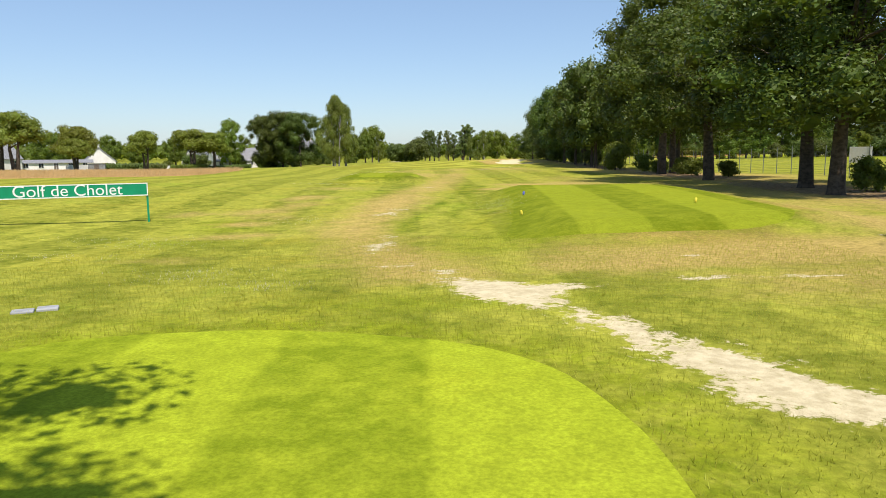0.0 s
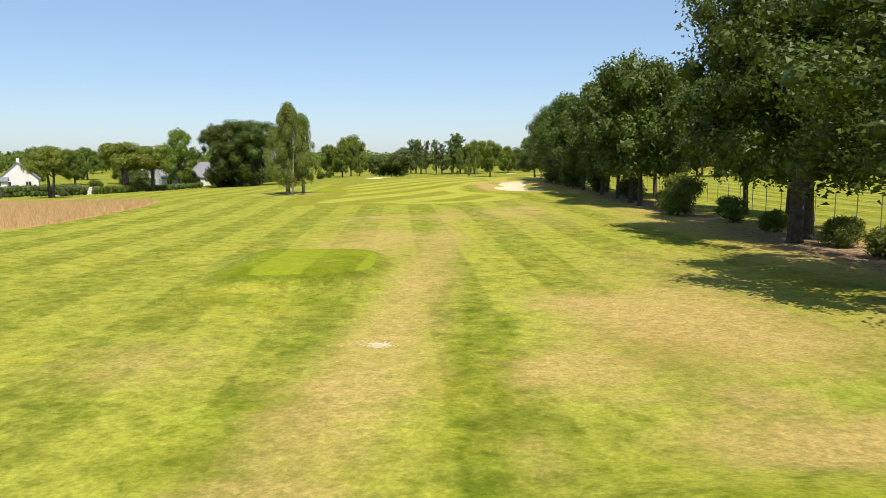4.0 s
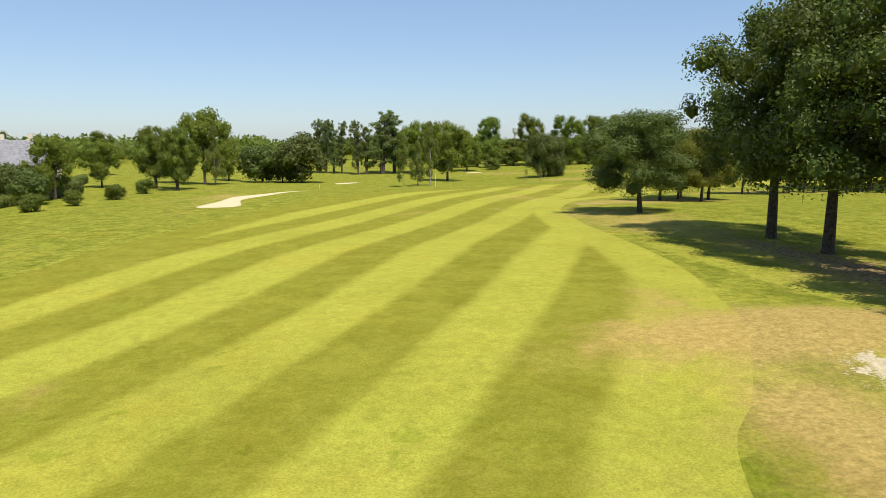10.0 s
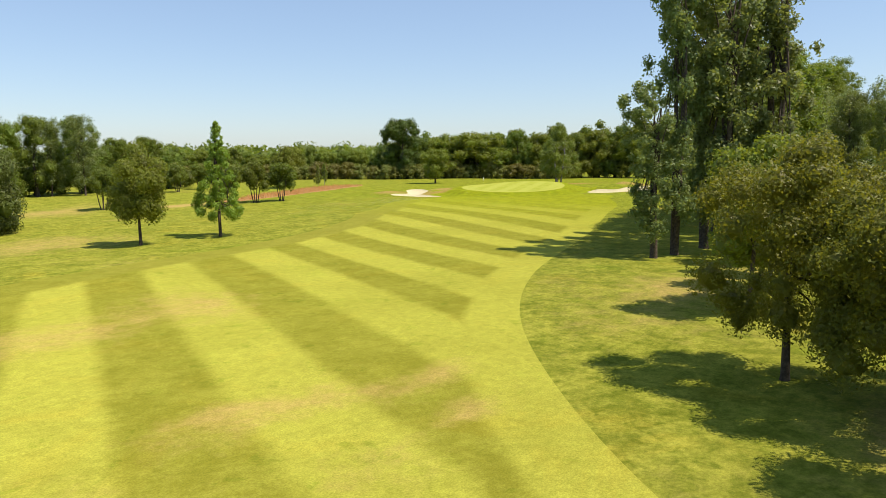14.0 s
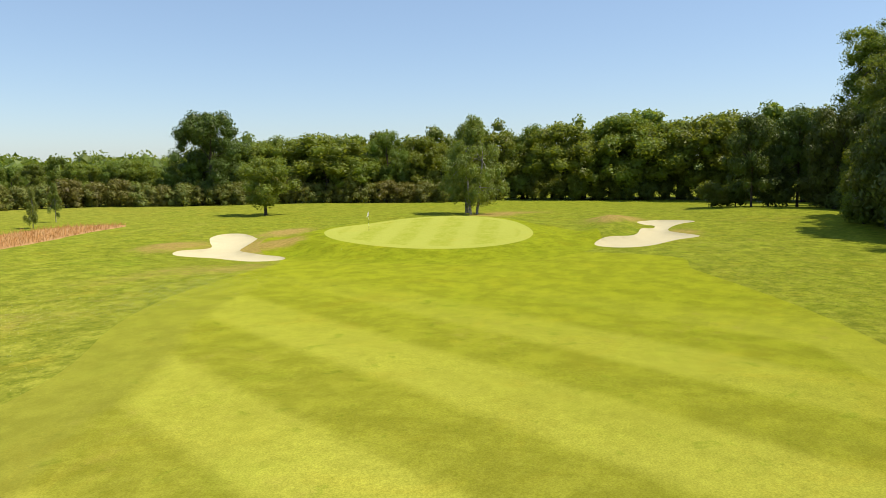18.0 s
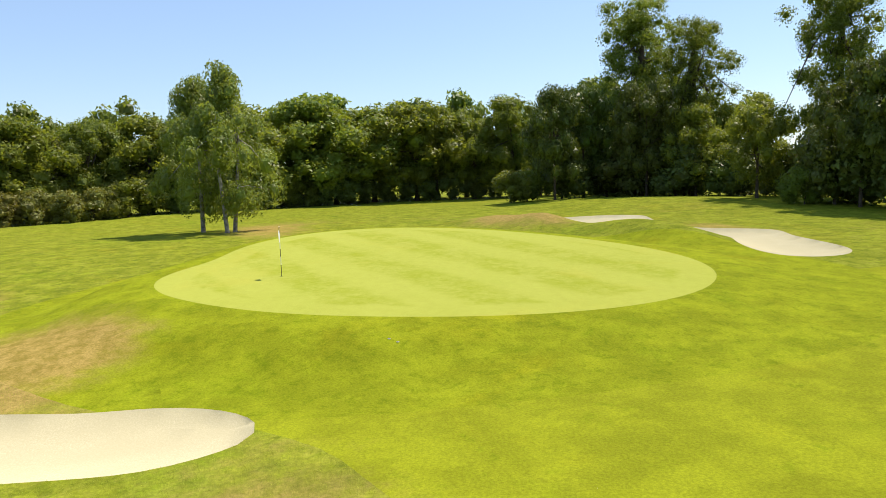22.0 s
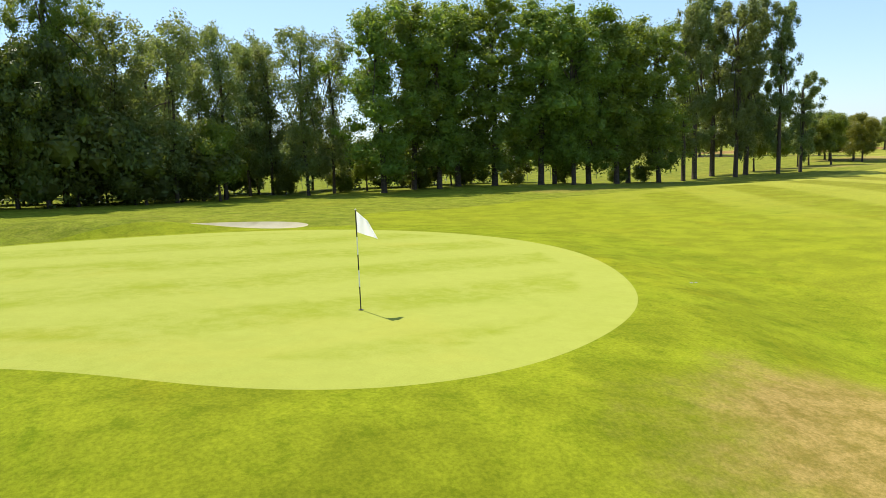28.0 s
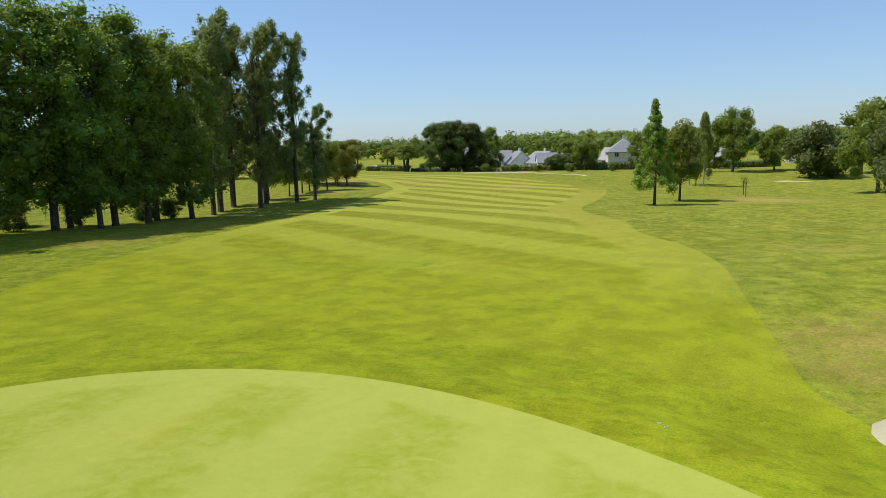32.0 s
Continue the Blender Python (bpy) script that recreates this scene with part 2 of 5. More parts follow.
def plain(name, a, b, scale=6.0, rough=0.7, spec=0.3, metal=0.0, relief=0.0, local=True):
    n = Nodes(name, rough, spec)
    v = n.local() if local else None
    n.color(n.mix(n.ramp(n.noise(scale, 5, 0.6, vec=v), 0.3, 0.7), a, b))
    n.bsdf.inputs["Metallic"].default_value = metal
    if relief:
        n.bump(n.noise(scale * 4, 4, vec=v), 0.5, relief)
    return n.mat


def leaf_material(name, col, hue=0.02, through=0.42, gloss=0.28, glow=(2.7, 2.3, 0.9)):
    n = Nodes(name, 0.5, gloss)
    geo = n.add("ShaderNodeNewGeometry")
    info = n.add("ShaderNodeObjectInfo")
    hsv = n.add("ShaderNodeHueSaturation")
    isl, ob = geo.outputs["Random Per Island"], info.outputs["Random"]
    n.put(hsv.inputs["Hue"], n.math("ADD", 0.5 - hue * 1.5, n.math("ADD", n.math("MULTIPLY", isl, hue), n.math("MULTIPLY", ob, hue * 2))))
    n.put(hsv.inputs["Value"], n.math("ADD", 0.58, n.math("ADD", n.math("MULTIPLY", isl, 0.6), n.math("MULTIPLY", ob, 0.3))))
    hsv.inputs["Color"].default_value = (*col, 1)
    n.color(hsv.outputs[0])
    tr = n.add("ShaderNodeBsdfTranslucent")
    n.put(tr.inputs["Color"], n.mix(0.6, hsv.outputs[0], tuple(min(0.9, c * g) for c, g in zip(col, glow))))
    mx = n.add("ShaderNodeMixShader")
    mx.inputs[0].default_value = through
    n.t.links.new(n.bsdf.outputs[0], mx.inputs[1])
    n.t.links.new(tr.outputs[0], mx.inputs[2])
    n.t.links.new(mx.outputs[0], n.t.nodes["Material Output"].inputs["Surface"])
    return n.mat


M_SAND = sand_material()
M_FESCUE = plain("fescue_ground", (0.33, 0.19, 0.075), (0.44, 0.27, 0.115), 1.5, 0.95, 0.1, relief=0.1, local=False)
M_BARK = plain("oak_bark", (0.055, 0.042, 0.03), (0.12, 0.095, 0.07), 5.0, 0.95, 0.1, relief=0.05)
M_BIRCHBARK = plain("birch_bark", (0.13, 0.115, 0.1), (0.38, 0.355, 0.315), 3.0, 0.85, 0.15, relief=0.02)
M_OAK = leaf_material("oak_leaf", (0.074, 0.106, 0.016), through=0.22)
M_WOOD = leaf_material("woodland_leaf", (0.125, 0.172, 0.026), through=0.45)
M_MAPLE = leaf_material("maple_leaf", (0.145, 0.19, 0.026))
M_PLANE = leaf_material("plane_leaf", (0.138, 0.196, 0.03), through=0.4)
M_POPLAR = leaf_material("poplar_leaf", (0.145, 0.19, 0.062), through=0.45, gloss=0.4)
M_BIRCH = leaf_material("birch_leaf", (0.155, 0.2, 0.036), gloss=0.45)
M_LIQ = leaf_material("sweetgum_leaf", (0.17, 0.25, 0.035))
M_PINE = leaf_material("pine_needle", (0.15, 0.175, 0.022), through=0.25)
M_DARK = leaf_material("evergreen_leaf", (0.09, 0.122, 0.025), through=0.26)
M_OLIVE = leaf_material("yellowing_leaf", (0.15, 0.165, 0.024))
M_HEDGE = leaf_material("hedge_leaf", (0.12, 0.155, 0.024))
M_RUST = leaf_material("rusty_hedge_leaf", (0.15, 0.158, 0.034), hue=0.03, through=0.3)
M_REDGRASS = leaf_material("red_grass_blade", (0.44, 0.235, 0.1), hue=0.01, through=0.25, gloss=0.1)
M_STRAWLEAF = leaf_material("straw_blade", (0.52, 0.36, 0.18), hue=0.01, through=0.25, gloss=0.1)


# ---- mesh helpers ----
def mesh_of(name, verts, faces, mats=(), face_mats=None, smooth=False):
    me = bpy.data.meshes.new(name)
    me.from_pydata([tuple(v) for v in verts], [], [tuple(f) for f in faces])
    for m in mats:
        me.materials.append(m)
    if face_mats is not None:
        me.polygons.foreach_set("material_index", face_mats)
    if smooth:
        me.polygons.foreach_set("use_smooth", [True] * len(me.polygons))
    me.update()
    return me


def part(name, bm, material, parent, label=""):
    me = bpy.data.meshes.new(name)
    bm.to_mesh(me)
    bm.free()
    me.materials.append(material)
    ob = new(name, me)
    ob.parent = parent
    if label:
        ob["label"] = label
    return ob


def link_part(name, me, parent, m=None, label=""):
    ob = new(name, me)
    ob.parent = parent
    if m is not None:
        ob.matrix_basis = m
    if label:
        ob["label"] = label
    return ob


def box(bm, x0, y0, z0, x1, y1, z1, bevel=0.0):
    r = bmesh.ops.create_cube(bm, size=1.0, matrix=Matrix.Translation(((x0 + x1) / 2, (y0 + y1) / 2, (z0 + z1) / 2)) @ Matrix.Diagonal((x1 - x0, y1 - y0, z1 - z0, 1)))
    if bevel:
        edges = list({e for v in r["verts"] for e in v.link_edges})
        bmesh.ops.bevel(bm, geom=edges, offset=bevel, segments=2, affect="EDGES", profile=0.5)
    return bm


def cyl(bm, r0, r1, z0, z1, sides=12, x=0.0, y=0.0):
    bmesh.ops.create_cone(bm, cap_ends=True, segments=sides, radius1=r0, radius2=r1, depth=z1 - z0, matrix=Matrix.Translation((x, y, (z0 + z1) / 2)))
    return bm


def tube(path, radii, sides=7):
    """Verts and quads of a tube along a path of points."""
    path = [Vector(p) for p in path]
    vs, fs = [], []
    for i, (p, r) in enumerate(zip(path, radii)):
        d = (path[min(i + 1, len(path) - 1)] - path[max(i - 1, 0)]).normalized()
        a = d.orthogonal().normalized() if abs(d.z) < 0.9 else Vector((1, 0, 0)) - d * d.x
        a.normalize()
        b = d.cross(a)
        for k in range(sides):
            w = 2 * math.pi * k / sides
            vs.append(p + (a * math.cos(w) + b * math.sin(w)) * r)
        if i:
            o = (i - 1) * sides
            for k in range(sides):
                k2 = (k + 1) % sides
                fs.append((o + k, o + k2, o + sides + k2, o + sides + k))
    return vs, fs


# ---- the lie of the land ----
def smooth_loop(pts, step=0.7):
    """A closed Catmull-Rom loop through pts, sampled about every step metres."""
    p = [Vector(q) for q in pts]
    n, out = len(p), []
    for i in range(n):
        a, b, c, d = p[i - 1], p[i], p[(i + 1) % n], p[(i + 2) % n]
        k = max(2, int((c - b).length / step))
        for j in range(k):
            t = j / k
            out.append(0.5 * ((2 * b) + (c - a) * t + (2 * a - 5 * b + 4 * c - d) * t * t + (3 * b - a - 3 * c + d) * t ** 3))
    return np.array([(v.x, v.y) for v in out])


FAIR_RIGHT = [(-3.5, 111.7), (3.2, 114.8), (7, 117.7), (9.9, 120.9), (12.6, 126.4), (12.6, 131.6), (9.8, 137.4), (6.4, 141.9), (5.2, 147.4), (5.6, 152), (7.2, 156.9), (9.3, 159.8),
              (12.3, 165.5), (15.5, 175), (17, 184), (18, 195.8), (19, 203), (20.5, 212), (24.5, 222), (29.3, 229.4), (36.5, 236.8), (46.5, 244.6), (57, 250), (70, 254.5), (90, 260.7), (107, 266.5), (122, 271.5),
              (134, 278), (141, 283)]
FAIR_LEFT = [(139, 315.2), (130, 313), (121, 310.6), (111.8, 308.2), (105, 305.2), (98, 300.5), (90, 297), (84, 292.6), (78, 289.5), (70, 287), (58, 285), (45, 282.5), (34, 279), (22, 272.5), (12, 263), (4, 251),
             (-4, 238), (-10, 222), (-14, 205), (-17.5, 190), (-19.8, 175), (-20.6, 162), (-18, 151), (-16.4, 143.5), (-15.6, 136.4), (-16.4, 130), (-17, 122), (-17.2, 115.5), (-15.5, 112.4), (-11, 111.6), (-6, 111.0)]
GREEN_C = (148.3, 310.6)
GREEN_WAVES = ((0.56, -4.7), (-0.51, -0.04), (0.93, -0.35), (0.09, -0.3), (-0.05, 0.09))


def green_r(a, extra=0.0):
    return 11.11 + sum(p * math.cos(k * a) + q * math.sin(k * a) for k, (p, q) in enumerate(GREEN_WAVES, 1)) + extra



def ring(extra, n):
    return np.array([(GREEN_C[0] + green_r(2 * math.pi * k / n, extra) * math.cos(2 * math.pi * k / n), GREEN_C[1] + green_r(2 * math.pi * k / n, extra) * math.sin(2 * math.pi * k / n)) for k in range(n)])


BUNKERS = [
    smooth_loop([(12.6, 158.2), (15.1, 161.8), (17.7, 162.4), (19.0, 160.5), (17.6, 157.4), (16.9, 153.7), (15.8, 150), (16.4, 147), (18.3, 145), (18, 142), (14.6, 141.2), (12.9, 141.9), (11.6, 144.2), (10.9, 146.6), (11.4, 149.4), (12.9, 152.8)], 0.5),
    smooth_loop([(-17.6, 227.4), (-16.4, 235), (-15.8, 243), (-14.4, 248.3), (-12.9, 253.3), (-10.4, 260.5), (-5.7, 263.2), (-9.3, 257.5), (-11.9, 247.7), (-14, 238.6), (-12.9, 229.2), (-14.6, 226.7)], 0.6),
    smooth_loop([(132.1, 326.6), (134, 328.2), (137.9, 327.4), (141, 330), (144.9, 333.3), (148.3, 334.3), (149.8, 332.8), (148.3, 329.8), (144.4, 326.1), (140, 324.4), (137, 322.6), (135.8, 319.5), (135.4, 317), (134.5, 315.4), (133.2, 314.6), (131.9, 315), (131.2, 316.9), (131.7, 319.6), (132.3, 322.4)], 0.5),
    smooth_loop([(172, 287.4), (176.5, 287), (179.5, 285), (176.5, 281.7), (171.8, 280.4), (166, 282.3), (161, 282.4), (157.2, 279), (152.8, 280.8), (146.8, 282.9), (144.8, 285.4), (145.8, 287.8), (149.4, 287.8), (154, 285.4), (160.2, 285.3), (163.5, 284.4), (168, 285)], 0.5),
    smooth_loop([(-2.2, 302), (0.2, 304.5), (2.8, 309.5), (1.6, 309.8), (-1.5, 308.2), (-3, 304.4)], 0.6),
    smooth_loop([(34.5, 349), (37.2, 349.3), (39.6, 351), (37.8, 352.4), (35.2, 351.4)], 0.6),
]
TEE_1 = smooth_loop([(-5.4, 8.4), (-5.0, 8.9), (-4.4, 9.2), (-3.6, 9.4), (-2.4, 9.5), (-1.4, 9.3), (-0.5, 9.0), (0.3, 8.6), (0.9, 8.0), (1.3, 7.3), (1.6, 6.1), (1.7, 5.0), (1.6, 3), (1.2, -2), (0.5, -6), (-5, -6), (-6, 0), (-6.2, 5), (-5.9, 7.4)], 0.35)
TEE_2 = smooth_loop([(2.1, 22.3), (3.5, 21.1), (6.7, 20.9), (9.5, 21), (11.2, 22.5), (11.6, 27), (11.8, 33), (11.3, 38), (10.3, 39.4), (5.6, 40.2), (3.9, 40), (3.3, 37.5), (3.2, 33), (2.9, 29), (2.5, 25.5)], 0.5)
TEE_3 = smooth_loop([(-8.2, 61.2), (-8.5, 65), (-7.6, 67), (-5.6, 68.6), (-3.1, 68.5), (-2.3, 67.1), (-2.2, 63.8), (-2.7, 61.5), (-4.3, 60.9), (-6.2, 60.7), (-7.4, 60.7)], 0.5)
PATH_D = smooth_loop([(0.2, 14.1), (0.6, 13.9), (1.1, 13.8), (1.6, 13.3), (2.2, 13.2), (2.9, 12.9), (2.3, 12.5), (2.1, 11.6), (2.0, 11.0), (2.3, 10.3), (2.7, 9.9), (2.9, 9.0), (3.3, 8.6), (3.6, 8.0), (3.75, 7.4), (4.0, 6.9), (4.6, 6.6), (5.6, 6.0), (5.0, 5.0), (3.7, 5.7), (3.1, 6.0), (2.8, 6.2), (2.7, 6.6), (2.6, 7.2), (2.4, 8.1), (2.2, 8.6), (1.9, 9.3), (1.75, 10.2), (1.3, 11.0), (0.8, 11.3), (0.35, 12.0), (0.2, 13.0)], 0.22)
FESCUE_1 = smooth_loop([(-32.8, 87), (-31.8, 100), (-33, 117), (-36.5, 126.5), (-46, 131), (-60, 134), (-80, 132), (-86, 118), (-80, 92), (-60, 78), (-42, 80)], 2.0)
FESCUE_2 = smooth_loop([(150, 352), (142, 349.5), (134.4, 347), (127.2, 345), (121, 342.5), (115, 339.5), (106, 336.5), (98, 335.5), (97, 338.5), (104, 341.5), (110, 346), (120, 351.5), (129.5, 355.5), (137, 358), (145.8, 358.5), (151, 355.5)], 1.5)
FAIRWAY = smooth_loop(FAIR_RIGHT + FAIR_LEFT, 0.8)
GREEN, APRON = ring(0.0, 130), ring(7.0, 90)


def inside(poly, x, y):
    """Even-odd test for arrays of points."""
    r = np.zeros(x.shape, bool)
    px, py = poly[:, 0], poly[:, 1]
    qx, qy = np.roll(px, 1), np.roll(py, 1)
    for a, b, c, d in zip(px, py, qx, qy):
        if b != d:
            r ^= ((b > y) != (d > y)) & (x < (c - a) * (y - b) / (d - b) + a)
    return r


def line_dist(line, x, y, closed=True):
    """The distance of points from a line of points."""
    best = np.full(x.shape, 1e9)
    n = len(line)
    for i in range(n if closed else n - 1):
        a, b = line[i], line[(i + 1) % n]
        d = b - a
        t = np.clip(((x - a[0]) * d[0] + (y - a[1]) * d[1]) / max(d @ d, 1e-9), 0, 1)
        best = np.minimum(best, (x - a[0] - t * d[0]) ** 2 + (y - a[1] - t * d[1]) ** 2)
    return np.sqrt(best)


def bell(x, y, a, cx, cy, s, s2=None):
    return a * np.exp(-((x - cx) ** 2) / (2 * s * s) - ((y - cy) ** 2) / (2 * (s2 or s) ** 2))


def land(x, y):
    """Height of the turf."""
    x, y = np.asarray(x, float), np.asarray(y, float)
    z = bell(x, y, -1.9, -76, 205, 31, 48) + bell(x, y, -2.3, 15, 325, 45) + bell(x, y, 0.6, 25, 180, 30) + bell(x, y, 1.0, 188, 255, 28) + bell(x, y, -0.5, 85, 240, 20)
    z += bell(x, y, -0.75, 132, 321, 11) + bell(x, y, 0.6, 140.2, 320.6, 2.6, 2.0) + bell(x, y, 0.5, 144.5, 324.6, 2.2) + bell(x, y, 0.5, 136, 331, 3, 2.0)
    z += bell(x, y, 0.6, 178, 291.5, 4.5, 2.6) + bell(x, y, 0.35, 168, 300, 4, 7) + bell(x, y, 1.1, 160.2, 288.0, 4.0, 2.0) + bell(x, y, 0.5, 169.5, 281.5, 5.5, 2.4) + bell(x, y, 0.95, 169.8, 290.3, 2.7, 1.6) + bell(x, y, 0.4, 174.5, 291, 4, 2) + bell(x, y, 0.6, 190, 268, 14, 9) + bell(x, y, 0.75, 153.5, 288.6, 3.2, 1.6)
    a = np.arctan2(y - GREEN_C[1], x - GREEN_C[0])
    gr = 11.11 + sum(p * np.cos(k * a) + q * np.sin(k * a) for k, (p, q) in enumerate(GREEN_WAVES, 1))
    d = np.hypot(x - GREEN_C[0], y - GREEN_C[1]) - gr
    w = 1 / (1 + np.exp(np.clip((d - 3.2) * 1.1, -30, 30)))
    z = z * (1 - w) + w * (0.95 + 0.057 * (x - 147))
    z += bell(x, y, 0.45, 15.5, 164.5, 5, 3) + bell(x, y, 0.4, 9.5, 151.5, 1.6, 4) + bell(x, y, 0.5, 20.5, 154, 2, 5)
    z += bell(x, y, 0.5, -18, 245, 4, 12) + bell(x, y, 0.45, -6.8, 246, 2.5, 9) + bell(x, y, 0.35, 4.8, 306.5, 1.6, 4) + bell(x, y, -0.5, -4, 23, 10, 7) + bell(x, y, -0.3, -14, 32, 6, 8)
    for cx, cy, hx, hy, rise, fall in ((8.2, 31.3, 3.6, 8.8, 0.55, 1.7), (-5.4, 64.7, 2.2, 3.2, 0.6, 1.5)):
        q = np.hypot(np.maximum(np.abs(x - cx) - hx, 0), np.maximum(np.abs(y - cy) - hy, 0))
        z += rise * np.exp(-(q / fall) ** 2)
    z += 0.22 * np.sin(x * 0.11 + 1) * np.sin(y * 0.083) * np.clip((y - 20) / 40, 0, 1) * np.clip(1 - w * 2, 0, 1)
    far = np.clip((np.hypot(x - 60, y - 180) - 330) / 500, 0, 1)
    hill = np.clip(1 - np.abs(np.arctan2(x - 60, y - 200) - 0.95) / 0.85, 0, 1)
    hill2 = np.clip(1 - np.abs(np.arctan2(-(x - 60), -(y - 200)) - 1.35) / 0.5, 0, 1)
    return z + far * (7 * hill * hill * (3 - 2 * hill) + 8 * hill2 * hill2 * (3 - 2 * hill2))


def land1(x, y):
    return float(land(np.array([x]), np.array([y]))[0])


REGIONS = [("fairway", FAIRWAY), ("apron", APRON), ("green", GREEN), ("tee_1", TEE_1), ("tee_2", TEE_2), ("tee_3", TEE_3), ("path", PATH_D), ("fescue_1", FESCUE_1), ("fescue_2", FESCUE_2)]
REGIONS += [("bunker_%d" % (i + 1), b) for i, b in enumerate(BUNKERS)]


def turned_left(p):
    """The loop, running anticlockwise."""
    q = np.roll(p, -1, 0)
    return p if (p[:, 0] * q[:, 1] - q[:, 0] * p[:, 1]).sum() > 0 else p[::-1]


def ragged(p, amount, seed):
    """The loop with a torn edge."""
    return p + np.random.default_rng(seed).normal(0, amount, p.shape)


REGIONS = [(n, turned_left(ragged(p, 0.06, 3) if n == "path" else ragged(p, 0.12, 4) if "fescue" in n else p)) for n, p in REGIONS]

DRY_TEES = [(0.75, 4.5, 15.9, 2.2, 1.2), (0.95, 8.2, 17.6, 4.2, 2.0), (0.65, 10, 13, 4, 2), (0.6, 3.7, 19.2, 1.2, 0.8), (0.55, -7.4, 24.9, 1.6, 1.0), (0.5, -7.7, 31, 1.5, 1.2), (0.5, -7, 18.3, 1.3, 0.8), (0.5, -2.7, 16.8, 1.0, 0.7), (0.7, 3.9, 48.2, 1.3, 1.8),
            (0.75, 7.1, 56.7, 2.2, 1.5), (0.65, 7.9, 46.3, 1.5, 1.2), (0.65, 10.3, 58.7, 2, 2), (0.5, 2.4, 43.3, 0.7, 1), (0.45, -6.9, 48.9, 2, 2), (0.6, -8.7, 33.3, 1.6, 1.6), (0.55, -11.7, 33, 1.2, 1.2), (0.6, -8.3, 28.9, 1.2, 0.8),
            (0.55, -7.2, 35.8, 1.2, 1.6), (0.6, -7.8, 40.4, 1.3, 1.8), (0.75, 10.4, 103, 1.3, 3), (0.65, 8.6, 101, 1, 1.5), (0.65, 10.3, 97, 1, 2), (0.5, 0.9, 92.9, 1, 2.2), (0.5, -4.2, 93.3, 1, 2), (0.5, -4.6, 89.8, 0.8, 1), (0.7, -22, 134, 4, 3),
            (0.45, 6, 20.6, 4, 0.7), (0.7, 12.5, 25, 1.0, 4), (0.8, 13.8, 26, 1.6, 7), (0.8, 9, 43.5, 3.5, 1.6), (0.8, 9.5, 53, 3.5, 5), (0.6, 4.8, 48.5, 1.5, 2.5), (0.6, 16, 48, 4, 9), (0.8, 20, 36, 4, 10), (0.5, 13, 62, 4, 9), (0.8, 23, 75, 5, 30), (0.7, 24, 130, 4, 40)]
LUSH_TEES = [(0.7, 7.1, 50.3, 1.1, 1.2), (0.7, 4.3, 42.7, 0.9, 0.9), (0.6, -4.2, 43.5, 0.8, 1.4), (0.6, -3.3, 45.9, 0.6, 1), (0.75, -6.3, 57.2, 2.2, 1.2), (0.75, -9.3, 29.3, 0.8, 0.9), (0.7, -8.6, 27.1, 1, 0.7), (0.55, 1.5, 26.5, 0.8, 2.6), (0.6, 1.0, 23.0, 0.8, 1.4),
             (0.5, 2.2, 32, 0.7, 3.5), (0.8, 1.8, 20.6, 1.4, 0.8), (0.6, 0.7, 20.2, 0.9, 0.8), (0.85, -0.6, 11.4, 2.2, 0.6), (0.6, -9, 23.4, 1.6, 0.9), (0.5, 3.2, 98.4, 1, 2), (0.5, -0.8, 103.7, 1.2, 1.5), (0.5, -9, 98.2, 1.8, 1.4), (0.55, -1.8, 97.5, 1.5, 1.2),
             (1.0, 7.3, 150, 0.9, 4.5), (1.0, 7.8, 144.0, 1.0, 2.6), (0.7, 11, 136.5, 3.5, 1.8), (0.7, 9.4, 140.6, 1.0, 1.2), (0.5, 7.6, 99, 0.8, 0.8), (0.8, 7.6, 156.5, 0.9, 2.2), (0.5, 13.5, 119, 2, 2.5), (0.6, 6, 20, 3, 0.6)]
LUSH_FAIRWAY = [(0.8, -17, 156, 3.0, 6), (0.7, -12.5, 148, 2.0, 4), (0.6, 9.5, 134, 3, 2)]
WORN_TRACK = [(-0.4, 14.5), (-1.5, 18.5), (-2.4, 22), (-3.4, 26.6), (-3.0, 31), (-2.5, 35.5), (-1.9, 42), (-1.0, 50.5), (-0.2, 60), (0.9, 72.5), (2.2, 92), (3.5, 112)]
WHEEL_RUTS = [[(-1.5, 25), (-1.1, 30.5), (-0.2, 33.5), (0.5, 38), (1.1, 45), (2.1, 56.9)], [(0.4, 29), (1.3, 36), (1.5, 41.6), (2.0, 46.5), (2.5, 50.5), (3.1, 54.9)],
              [(-4, 110.3), (-1.9, 112.2), (1.3, 111.4), (2.8, 106.9), (3.6, 102.4), (3.9, 98.4), (4.4, 93.4), (5, 91)], [(1.3, 111.9), (2.4, 110.6), (3.4, 106.5), (4.3, 102), (4.7, 98), (5.3, 93), (6.0, 90)]]
BARE = [(0.75, -1.9, 21.2, 0.4, 1.3), (0.6, -1.8, 24, 0.4, 0.5), (0.65, -1.0, 16.7, 0.7, 0.25), (0.65, -0.1, 15.0, 0.4, 0.9), (0.8, 5.2, 13.7, 0.9, 0.22), (0.65, 7.2, 13.6, 0.7, 0.2), (0.55, 6.0, 17.1, 0.5, 0.2), (0.65, -2.0, 32.7, 0.5, 0.35), (0.5, -2.5, 31, 1.0, 0.7), (0.6, -1.1, 51.2, 0.9, 0.35), (0.55, 12.5, 16.5, 1.6, 0.4), (0.6, 14.5, 19.5, 1.8, 0.6), (0.95, 22.3, 42, 2.6, 10), (0.95, 23.2, 70, 2.2, 13), (0.9, 24.5, 112, 1.9, 22), (0.85, 25, 165, 2, 22), (0.75, 14.3, 160.5, 1.4, 1.2)]
